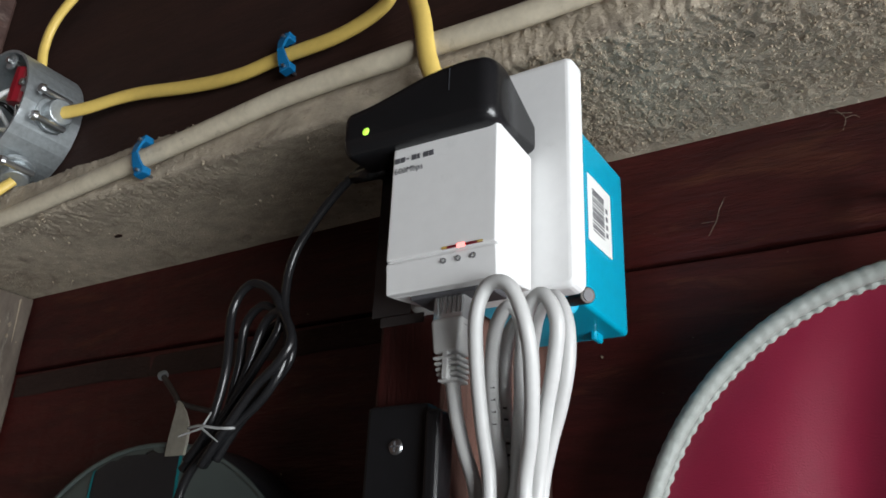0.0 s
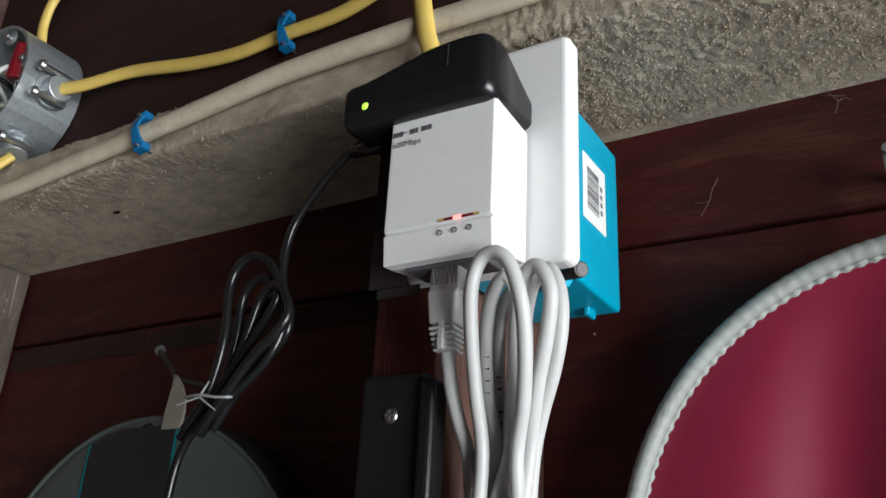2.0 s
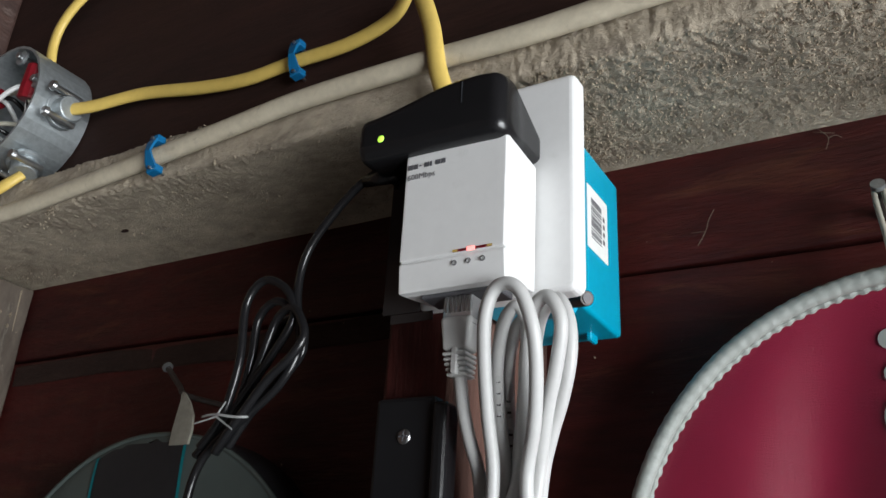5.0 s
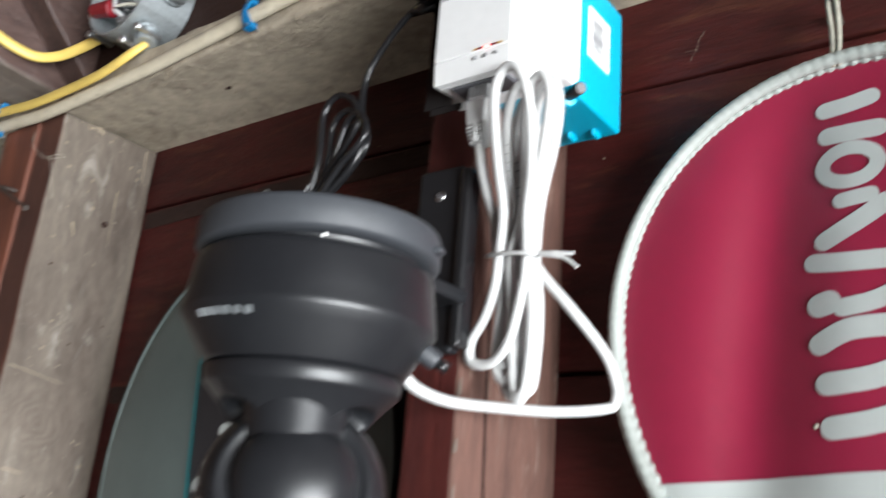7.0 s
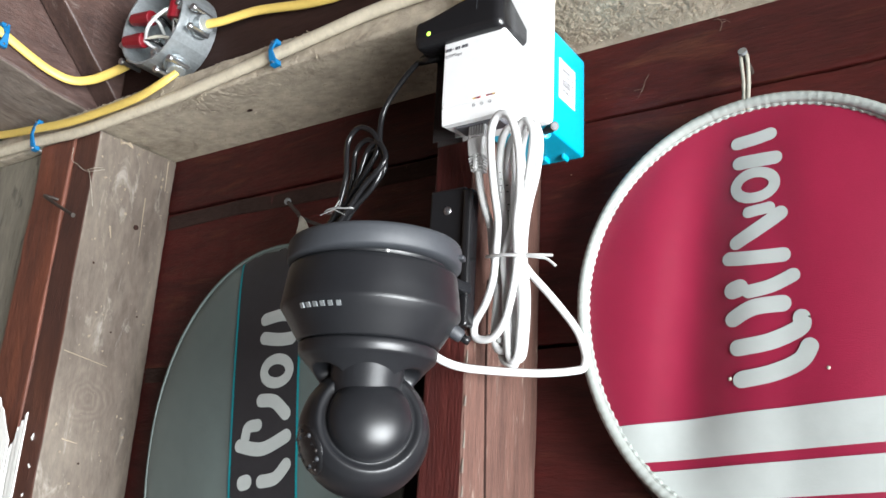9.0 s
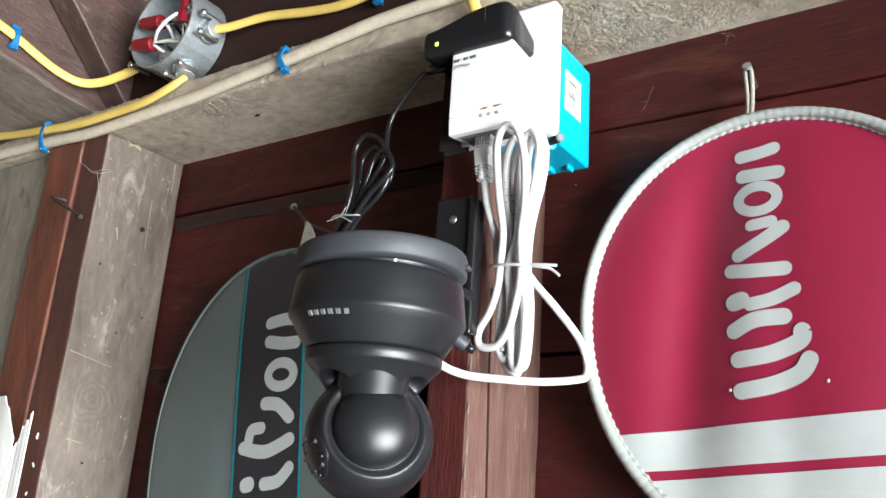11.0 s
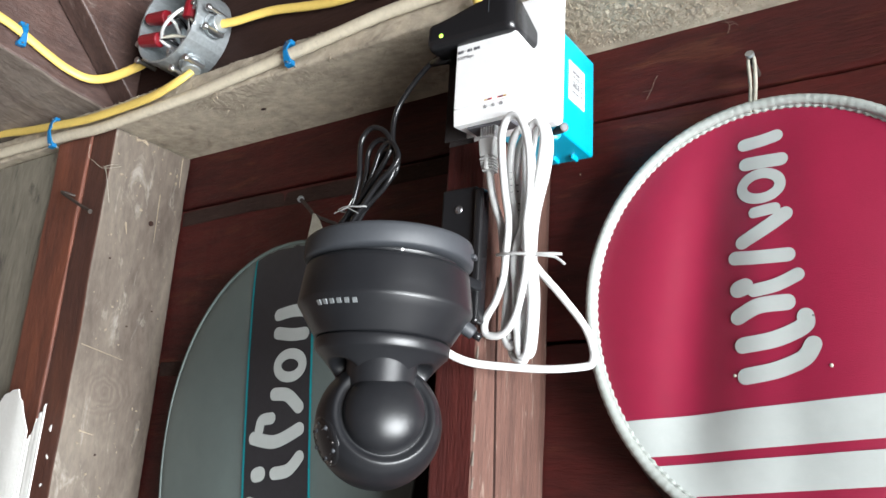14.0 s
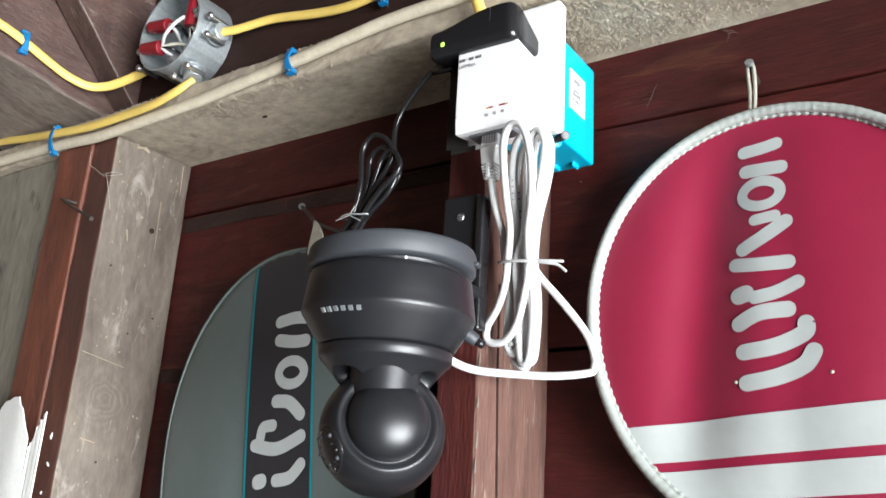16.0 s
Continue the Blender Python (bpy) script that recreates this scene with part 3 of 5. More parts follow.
part("screw_boss", rod((-0.1090, 0.3790, 1.7955), (-0.0985, 0.3720, 1.7930), 0.0050, 0.0042, 20, 0.0006), BLUE_PLASTIC, box, smooth=True)
screw = part("screw", rod((-0.1010, 0.3730, 1.7950), (-0.0877, 0.3625, 1.7911), 0.0030, None, 18, 0.0004), STEEL, box, "dull steel screw end")
part("socket", rod((-0.0885, 0.3631, 1.7913), (-0.0874, 0.3623, 1.7910), 0.0020, None, 14), GREY_PRINT, screw)
lab = part("label", block(-0.0938, -0.0933, 0.3795, 0.4035, 1.8205, 1.8495, 0.0002, 1), LABEL_PAPER, box, "white paper barcode label")
rng = random.Random(3)
z = 1.826
while z < 1.8445:
    w = rng.choice((0.0003, 0.0005, 0.0008))
    part("bar", block(-0.0933, -0.0931, 0.3835, 0.3955, z, z + w), GREY_PRINT, lab)
    z += w + rng.choice((0.0004, 0.0006, 0.0009))
for k in range(4):
    part("print", block(-0.0933, -0.0931, 0.3975, 0.3992, 1.828 + k * 0.0036, 1.8300 + k * 0.0036), GREY_PRINT, lab)

wp = thing("wall_plate", "white plastic outlet cover plate on the blue box", "cover plate", (-0.12, 0.352, 1.79))
bm = block(-0.1535, -0.0855, 0.3475, 0.3558, 1.7895, 1.8825)
bmesh.ops.bevel(bm, geom=[e for e in bm.edges if abs(e.verts[0].co.y - e.verts[1].co.y) > 0.005], offset=0.0035, segments=4, profile=0.5, affect="EDGES")
bmesh.ops.bevel(bm, geom=[e for e in bm.edges if all(v.co.y < 0.348 for v in e.verts)], offset=0.0028, segments=4, profile=0.5, affect="EDGES")
part("cover", bm, WHITE_PLASTIC, wp)
part("receptacle", block(-0.133, -0.106, 0.3455, 0.3480, 1.800, 1.832, 0.001), WHITE_PLASTIC, wp)
part("receptacle", block(-0.133, -0.108, 0.3455, 0.3480, 1.842, 1.862, 0.001), WHITE_PLASTIC, wp)

tp = thing("powerline_adapter", "white boxy network adapter with a red lamp, plugged in", "network adapter", (-0.123, 0.335, 1.786))
TX0, TX1, TZ0, TZ1, TY = -0.1455, -0.1015, 1.7865, 1.8432, 0.3215


def prism(profile, x0, x1, bevel):
    """A shape with the given (y, z) outline between x0 and x1."""
    bm = bmesh.new()
    a = [bm.verts.new((x0, y, z)) for y, z in profile]
    b = [bm.verts.new((x1, y, z)) for y, z in profile]
    bm.faces.new(a)
    bm.faces.new(b)
    for i in range(len(a)):
        j = (i + 1) % len(a)
        bm.faces.new((a[i], a[j], b[j], b[i]))
    bmesh.ops.recalc_face_normals(bm, faces=bm.faces)
    bmesh.ops.bevel(bm, geom=bm.edges[:], offset=bevel, segments=2, profile=0.5, affect="EDGES")
    return bm


part("housing", prism([(TY + 0.0004, 1.7992), (TY + 0.0004, TZ1), (0.3462, TZ1 - 0.002), (0.3462, 1.7895), (0.3262, TZ0 + 0.0002)], TX0, TX1, 0.0007), WHITE_PLASTIC, tp)
part("front_panel", block(TX0 + 0.0004, TX1 - 0.0004, TY - 0.0006, TY + 0.002, 1.7985, TZ1 - 0.0003, 0.0006, 2), WHITE_PLASTIC, tp)
part("chin", prism([(TY - 0.0004, 1.7975), (TY + 0.003, 1.7975), (TY + 0.004, TZ0), (TY + 0.0008, TZ0)], TX0 + 0.0003, TX1 - 0.0003, 0.0005), WHITE_PLASTIC, tp)
part("socket", block(-0.1385, -0.1075, 0.3275, 0.3405, 1.7855, 1.792, 0.0004, 1), GREY_PRINT, tp, "dark socket opening under the housing")
part("film", block(-0.1630, -0.1460, 0.3385, 0.3392, 1.7855, 1.848, 0.0002, 1), FILM, tp, "dark glossy plastic film behind the housing")
part("film", block(-0.1590, -0.1400, 0.3385, 0.3391, 1.7815, 1.7852, 0.0002, 1), FILM, tp, "dark glossy plastic film behind the housing")
for k, w in enumerate((0.0022, 0.0020, 0.0012, 0.0021, 0.0010, 0.0022, 0.0020)):     # maker's mark as plain bars
    x = -0.1442 + k * 0.00245
    part("mark_bar", block(x, x + w, TY - 0.0008, TY - 0.0005, 1.8367 if k != 2 else 1.8376, 1.8387 if k != 2 else 1.8380), GREY_PRINT, tp)
for k in range(3):
    x = -0.1215 + k * 0.0057
    part("icon", turned(lathe([(0.00075, 0), (0.0010, 0), (0.0010, 0.0003), (0.00075, 0.0003), (0.00075, 0)], frame_of((0, 0, 0), (0, -1, 0)), 12),
                        Matrix.Translation((x, TY - 0.0004, 1.7948))), GREY_PRINT, tp)
part("lamp_slot", block(-0.1222, -0.1065, TY - 0.0008, TY - 0.0004, 1.7988, 1.7997), RED_CAP, tp, "dark red lamp slot")
part("lamp", block(-0.1165, -0.1132, TY - 0.0010, TY - 0.0004, 1.7986, 1.7999, 0.0002, 1), LED_RED, tp, "glowing red status lamp")
for x in (-0.1222, -0.1085):
    part("lamp_end", block(x, x + 0.002, TY - 0.0009, TY - 0.0004, 1.7989, 1.7996), YELLOW, tp)
txt = bpy.data.curves.new("speed_print", "FONT")
txt.body, txt.size, txt.extrude, txt.resolution_u = "600Mbps", 0.0034 * K, 0.00005, 2
probe = new("speed_print", txt)
bpy.context.view_layer.update()
me = bpy.data.meshes.new_from_object(probe.evaluated_get(bpy.context.evaluated_depsgraph_get()))
bpy.data.objects.remove(probe)
me.transform(Matrix.Translation(Vector((-0.1442, TY - 0.0007, 1.8322)) * K) @ pose(0, 0, 0, 90))
place("speed_print", me, GREY_PRINT, tp, "", False)

ad = thing("power_adapter", "glossy black power adapter with a green lamp", "power adapter", (-0.13, 0.335, 1.842))


def adapter_body():
    """A rounded, slightly arched block; its upper face rises to one end."""
    bm = bmesh.new()
    n, rings = 44, []
    for i in range(n + 1):
        u = 0.5 - 0.5 * math.cos(math.pi * i / n)
        x = -0.1665 + 0.0662 * u
        top = 1.8625 + 0.0075 * (0.5 - 0.5 * math.cos(math.pi * min(1.0, max(0.0, (u - 0.02) / 0.72)))) - 0.0015 * max(0.0, u - 0.82) / 0.18
        low = 1.8435 - 0.002 * u
        end, size = (0.0662 * u / 0.0045, 0.0045) if u < 0.5 else (0.0662 * (1 - u) / 0.0062, 0.0062)
        inset = size * (1 - math.sqrt(max(0.0, 1 - (1 - min(1.0, end)) ** 2)))
        drop = 0.010 * max(0.0, (u - 0.72) / 0.28) ** 1.5        # the far upper corner is cut lower towards the wall
        y0, y1 = 0.3145 + inset, 0.3466
        z0, z1 = low + inset * 0.55, top - inset * 0.75
        r, row = 0.0052, []
        for cy, cz, a0 in ((y0 + r, z1 - r, 90), (y0 + r, z0 + r, 180)):
            for k in range(7):
                a = radians(a0 + 90 * k / 6)
                row.append((x, cy + r * math.cos(a), cz + r * math.sin(a)))
        row += [(x, y1, z0 + 0.001), (x, y1, z1 - 0.001 - drop)]
        rings.append([bm.verts.new(p) for p in row])
    for a, b in zip(rings, rings[1:]):
        for k in range(len(a)):
            j = (k + 1) % len(a)
            bm.faces.new((a[k], a[j], b[j], b[k]))
    for row in (rings[0], rings[-1]):
        mid = bm.verts.new(sum((v.co for v in row), Vector()) / len(row))
        for k in range(len(row)):
            bm.faces.new((mid, row[k], row[(k + 1) % len(row)]))
    bmesh.ops.recalc_face_normals(bm, faces=bm.faces[:])
    return bm


part("housing", adapter_body(), BLACK_GLOSS, ad, smooth=True)
part("seam", block(-0.1184, -0.1181, 0.3143, 0.3150, 1.8570, 1.8662), GREY_BASE, ad)
part("lamp", lathe([(0, 0.0006), (0.0013, 0.0004), (0.0016, 0)], frame_of((-0.1540, 0.3146, 1.8500), (-0.1, -1, 0)), 16), LED_GREEN, ad, "glowing green lamp", smooth=True)
BC = 0.0019
cord = part("cord", tube([(-0.1662, 0.3360, 1.8507), (-0.1775, 0.3360, 1.8460), (-0.1916, 0.3370, 1.8349), (-0.2045, 0.3380, 1.8189), (-0.2070, 0.3380, 1.8002), (-0.2016, 0.3370, 1.7778), (-0.2079, 0.3360, 1.7621), (-0.2249, 0.3375, 1.7502), (-0.2426, 0.3390, 1.7396), (-0.2522, 0.3400, 1.7267), (-0.2547, 0.3400, 1.7065)],
                         BC, 10), BLACK_GLOSS, ad, "coiled black cord tied in a bundle", smooth=True)
part("strain_relief", rod((-0.1585, 0.3355, 1.8455), (-0.1760, 0.3362, 1.8465), 0.0033, 0.0026, 12), BLACK_GLOSS, cord, smooth=True)


def cord_loop(pts):
    return part("loop", tube(pts, BC, 10), BLACK_GLOSS, cord, smooth=True)


cord_loop([(-0.2494, 0.3380, 1.7381), (-0.2382, 0.3370, 1.7508), (-0.2324, 0.3360, 1.7725), (-0.2335, 0.3360, 1.7985), (-0.2246, 0.3360, 1.8085),
           (-0.2112, 0.3360, 1.8020), (-0.2060, 0.3360, 1.7890), (-0.2158, 0.3370, 1.7742), (-0.2267, 0.3380, 1.7618), (-0.2377, 0.3390, 1.7493),
           (-0.2533, 0.3400, 1.7351)])
cord_loop([(-0.2492, 0.3420, 1.7385), (-0.2356, 0.3410, 1.7517), (-0.2297, 0.3400, 1.7735), (-0.2278, 0.3390, 1.7925), (-0.2165, 0.3380, 1.7985),
           (-0.2031, 0.3380, 1.7856), (-0.2063, 0.3390, 1.7712), (-0.2222, 0.3410, 1.7580), (-0.2349, 0.3420, 1.7478), (-0.2468, 0.3430, 1.7372)])
cord_loop([(-0.2385, 0.3360, 1.7353), (-0.2254, 0.3340, 1.7491), (-0.2124, 0.3330, 1.7631), (-0.2009, 0.3320, 1.7713), (-0.1964, 0.3330, 1.7807),
           (-0.2055, 0.3350, 1.7932), (-0.2156, 0.3370, 1.7901), (-0.2217, 0.3380, 1.7756), (-0.2296, 0.3390, 1.7584), (-0.2399, 0.3400, 1.7437)])
cord_loop([(-0.2405, 0.3450, 1.7391), (-0.2299, 0.3440, 1.7519), (-0.2137, 0.3430, 1.7656), (-0.2038, 0.3420, 1.7772), (-0.2084, 0.3430, 1.7911),
           (-0.2200, 0.3440, 1.7894), (-0.2285, 0.3450, 1.7717), (-0.2367, 0.3460, 1.7523), (-0.2483, 0.3460, 1.7371)])
part("tie", tube([(-0.2478, 0.3350, 1.7503), (-0.2371, 0.3310, 1.7499), (-0.2268, 0.3310, 1.7483), (-0.2219, 0.3340, 1.7486), (-0.2381, 0.3500, 1.7529), (-0.2567, 0.3500, 1.7548)],
                 0.0006, 6, 6, closed=True), CLEAR_PLUG, cord, "clear twist tie", smooth=True)
for e in ((-0.2306, 0.330, 1.7545), (-0.2478, 0.331, 1.7465), (-0.2250, 0.330, 1.7430)):
    part("tie_end", rod((-0.2359, 0.331, 1.7489), e, 0.0005, 0.0003, 6), CLEAR_PLUG, cord)

# ---- white network cable ----
net = thing("network_cable", "white network cable coiled and tied in a hank", "network cable", (-0.11, 0.34, 1.64))
part("plug", block(-0.1302, -0.1182, 0.3295, 0.3385, 1.7745, 1.790, 0.0008, 2), CLEAR_PLUG, net, "clear plastic plug")
for k in range(6):
    x = -0.1290 + k * 0.0019
    part("contact", block(x, x + 0.0007, 0.3290, 0.3296, 1.7795, 1.7885), CHROME, net)
bm = block(-0.1305, -0.1180, 0.3285, 0.3392, 1.7660, 1.7780, 0.0014, 3)
for v in bm.verts:
    if v.co.z < 1.772:
        v.co.x = -0.12465 + (v.co.x + 0.12425) * 0.80
        v.co.y = 0.3338 + (v.co.y - 0.33385) * 0.85
part("boot", bm, BOOT_GREY, net, "grey strain relief boot")
part("boot_core", rod((-0.1247, 0.3340, 1.7670), (-0.1246, 0.3352, 1.7568), 0.0031, 0.0027, 16), BOOT_GREY, net, smooth=True)
part("boot_spine", block(-0.1259, -0.1235, 0.3294, 0.3365, 1.7572, 1.7668, 0.0004, 1), BOOT_GREY, net)
for k in range(5):
    t = k / 4
    c = Vector((-0.1247, 0.3340, 1.7645)).lerp(Vector((-0.1246, 0.3350, 1.7575)), t)
    w = 0.0047 - 0.0009 * t
    part("boot_rib", block(c.x - w, c.x + w, c.y - w, c.y + w, c.z - 0.0006, c.z + 0.0006, 0.0005, 2), BOOT_GREY, net)
NC = 0.0024
part("lead", tube([(-0.1247, 0.3342, 1.7620), (-0.1247, 0.3354, 1.7553), (-0.1246, 0.3385, 1.7455), (-0.1241, 0.3430, 1.7362), (-0.1232, 0.3486, 1.7260), (-0.1235, 0.3530, 1.7115), (-0.1213, 0.3550, 1.6973), (-0.1208, 0.3570, 1.6694), (-0.1185, 0.3570, 1.6555)],
                  NC, 12), BOOT_GREY, net, smooth=True)


def hank_loop(pts):
    return part("loop", tube(pts, NC, 12, 8, closed=True), WHITE_CABLE, net, smooth=True)


hank_loop([(-0.1022, 0.3430, 1.7234), (-0.0961, 0.3348, 1.7386), (-0.0918, 0.3265, 1.7531), (-0.0902, 0.3200, 1.7663), (-0.0933, 0.3175, 1.7781),
           (-0.0982, 0.3172, 1.7823), (-0.1038, 0.3180, 1.7808), (-0.1078, 0.3200, 1.7721), (-0.1109, 0.3267, 1.7584), (-0.1133, 0.3349, 1.7430),
           (-0.1150, 0.3436, 1.7258), (-0.1167, 0.3450, 1.7048), (-0.1192, 0.3470, 1.6915), (-0.1254, 0.3500, 1.6787), (-0.1336, 0.3520, 1.6674),
           (-0.1329, 0.3530, 1.6589), (-0.1222, 0.3530, 1.6583), (-0.1120, 0.3500, 1.6673), (-0.1051, 0.3470, 1.6867), (-0.1023, 0.3450, 1.7015)])
hank_loop([(-0.0988, 0.3456, 1.7256), (-0.0926, 0.3375, 1.7438), (-0.0861, 0.3303, 1.7585), (-0.0831, 0.3260, 1.7706), (-0.0876, 0.3260, 1.7793),
           (-0.0936, 0.3280, 1.7762), (-0.0984, 0.3328, 1.7621), (-0.1028, 0.3419, 1.7436), (-0.1086, 0.3500, 1.7247), (-0.1138, 0.3500, 1.7059),
           (-0.1133, 0.3520, 1.6887), (-0.1128, 0.3540, 1.6682), (-0.1113, 0.3550, 1.6473), (-0.1058, 0.3540, 1.6456), (-0.1032, 0.3530, 1.6606),
           (-0.1012, 0.3500, 1.6802), (-0.1022, 0.3480, 1.7040)])
hank_loop([(-0.0987, 0.3480, 1.7243), (-0.0938, 0.3436, 1.7367), (-0.0874, 0.3382, 1.7486), (-0.0830, 0.3338, 1.7608), (-0.0831, 0.3330, 1.7727),
           (-0.0880, 0.3350, 1.7816), (-0.0951, 0.3380, 1.7777), (-0.1006, 0.3433, 1.7632), (-0.1049, 0.3489, 1.7451), (-0.1091, 0.3550, 1.7253),
           (-0.1125, 0.3560, 1.7074), (-0.1098, 0.3570, 1.6756), (-0.1089, 0.3580, 1.6491), (-0.1041, 0.3570, 1.6467), (-0.1017, 0.3560, 1.6578),
           (-0.0995, 0.3530, 1.6808), (-0.1017, 0.3520, 1.7051)])
hank_loop([(-0.1150, 0.3530, 1.7252), (-0.1131, 0.3429, 1.7445), (-0.1100, 0.3347, 1.7602), (-0.1058, 0.3300, 1.7730), (-0.0999, 0.3280, 1.7780),
           (-0.0975, 0.3310, 1.7722), (-0.1012, 0.3385, 1.7567), (-0.1074, 0.3486, 1.7382), (-0.1117, 0.3550, 1.7251), (-0.1127, 0.3550, 1.7071),
           (-0.1116, 0.3560, 1.6686), (-0.1146, 0.3570, 1.6526), (-0.1199, 0.3570, 1.6521), (-0.1227, 0.3570, 1.6609), (-0.1212, 0.3560, 1.6833),
           (-0.1204, 0.3560, 1.7083)])
hank_loop([(-0.1142, 0.3572, 1.7292), (-0.1124, 0.3482, 1.7526), (-0.1081, 0.3410, 1.7690), (-0.1020, 0.3380, 1.7767), (-0.0990, 0.3400, 1.7695),
           (-0.1016, 0.3474, 1.7552), (-0.1081, 0.3582, 1.7292), (-0.1110, 0.3590, 1.7080), (-0.1101, 0.3610, 1.6765), (-0.1091, 0.3600, 1.6461),
           (-0.1134, 0.3590, 1.6434), (-0.1193, 0.3600, 1.6506), (-0.1199, 0.3610, 1.6772), (-0.1168, 0.3600, 1.7090)])
part("tail", tube([(-0.1080, 0.3510, 1.7126), (-0.1043, 0.3540, 1.7041), (-0.0996, 0.3580, 1.6959), (-0.0891, 0.3640, 1.6825), (-0.0796, 0.3770, 1.6658),
                  (-0.0776, 0.3850, 1.6536), (-0.0775, 0.3850, 1.6458), (-0.0805, 0.3830, 1.6422), (-0.0973, 0.3680, 1.6387), (-0.1175, 0.3500, 1.6381),
                  (-0.1302, 0.3330, 1.6383), (-0.1375, 0.3200, 1.6419), (-0.1396, 0.3110, 1.6479)], NC, 12),
     WHITE_CABLE, net, smooth=True)
for a, b, n in (((-0.1131, 0.3429, 1.7445), (-0.11, 0.3347, 1.7602), 9), ((-0.1142, 0.3572, 1.7292), (-0.1124, 0.3482, 1.7526), 13)):
    a, b = Vector(a), Vector(b)
    for k in range(n):
        c = a.lerp(b, k / n) + Vector((0.45, -0.85, -0.2)).normalized() * (NC - 0.0001)
        if k % 5 != 3:
            part("print_bar", turned(block(-0.0007, 0.0007, -0.0001, 0.0002, -0.0004, 0.0004), pose(*c, 0, 0, 28)), BOOT_GREY if k % 2 else STEEL, net)
tie = part("tie", tube([(-0.1251, 0.3490, 1.7072), (-0.1189, 0.3420, 1.7049), (-0.1067, 0.3390, 1.7034), (-0.0964, 0.3410, 1.7025), (-0.0989, 0.3510, 1.7052), (-0.1136, 0.3650, 1.7111), (-0.1266, 0.3630, 1.7116)],
                       0.0010, 8, 6, closed=True), WHITE_CABLE, net, "white twist tie", smooth=True)
part("tie_end", tube([(-0.0975, 0.3430, 1.7035), (-0.0883, 0.3430, 1.7024), (-0.0791, 0.3450, 1.7016)], 0.0009, 6), WHITE_CABLE, tie)
part("tie_end", tube([(-0.0975, 0.3430, 1.7031), (-0.0882, 0.3430, 1.7011), (-0.0825, 0.3440, 1.6997), (-0.0772, 0.3450, 1.6953)], 0.0009, 6), WHITE_CABLE, tie)

# ---- security camera on its bracket ----
AX, AY = -0.1433, 0.272      # where the body is turned; the whole is then set at its mount
MOUNT = Matrix.Translation((-0.126, 0.245, 1.677)) @ Matrix.Scale(0.96, 4) @ Matrix.Translation((-AX, -AY, -1.686))
UPRIGHT = Matrix.Translation((AX, AY, 0))
bracket = thing("camera_bracket", "black plastic wall bracket screwed to the stud", "bracket", (-0.152, 0.347, 1.62))
part("back_plate", block(-0.1665, -0.1400, 0.3445, 0.3525, 1.662, 1.7545, 0.002, 2), BLACK_MATT, bracket)
part("edge_rail", block(-0.1400, -0.1335, 0.3415, 0.3520, 1.664, 1.7515, 0.0022, 3), BLACK_GLOSS, bracket)
part("arm", block(-0.152, -0.132, 0.245, 0.3445, 1.6835, 1.6900, 0.0015), BLACK_MATT, bracket)
screw = part("screw", lathe([(0, 0.0008), (0.0012, 0.0011), (0.0026, 0.0006), (0.0031, -0.0004)], frame_of((-0.1527, 0.3446, 1.7395), (0, -1, 0)), 18), CHROME, bracket, "bright cross-head screw", smooth=True)
part("slot", block(-0.1545, -0.1509, 0.3434, 0.3439, 1.7392, 1.7398), GREY_PRINT, screw)
part("slot", block(-0.1530, -0.1524, 0.3434, 0.3439, 1.7377, 1.7413), GREY_PRINT, screw)

fos = thing("security_camera", "black plastic pan and tilt camera hanging upside down", "security camera", (-0.126, 0.245, 1.68))
def tipped(bm):
    """Lifts the disc a little on the side of the connector, which opens a gap above the body."""
    for v in bm.verts:
        v.co.z += 0.038 * max(0.0, v.co.x - AX + 0.020) - 0.0006
    return bm


part("base_disc", tipped(lathe([(0, 1.6925), (0.0420, 1.6925), (0.0438, 1.6918), (0.0445, 1.6900), (0.0445, 1.6818), (0.0436, 1.6806), (0.0385, 1.6803), (0, 1.6803)], UPRIGHT, 96)), GREY_BASE, fos,
     "matt charcoal base disc", smooth=True)
part("gap_ring", lathe([(0.0375, 1.6845), (0.0375, 1.677), (0, 1.677)], UPRIGHT, 64), BLACK_MATT, fos, smooth=True)
part("body", lathe([(0.036, 1.6788), (0.0412, 1.6788), (0.0424, 1.6780), (0.0431, 1.6760), (0.0446, 1.6640), (0.0452, 1.6590), (0.0454, 1.6577), (0.0450, 1.6564), (0.0425, 1.6528), (0.0385, 1.6462),
                    (0.0356, 1.6418), (0.0350, 1.6409), (0.0335, 1.6409)], UPRIGHT, 96), BLACK_MATT, fos, smooth=True)
FACE = Vector((0.725, -0.685, 0.26)).normalized()
AHEAD = Vector((0.671, -0.742, 0))


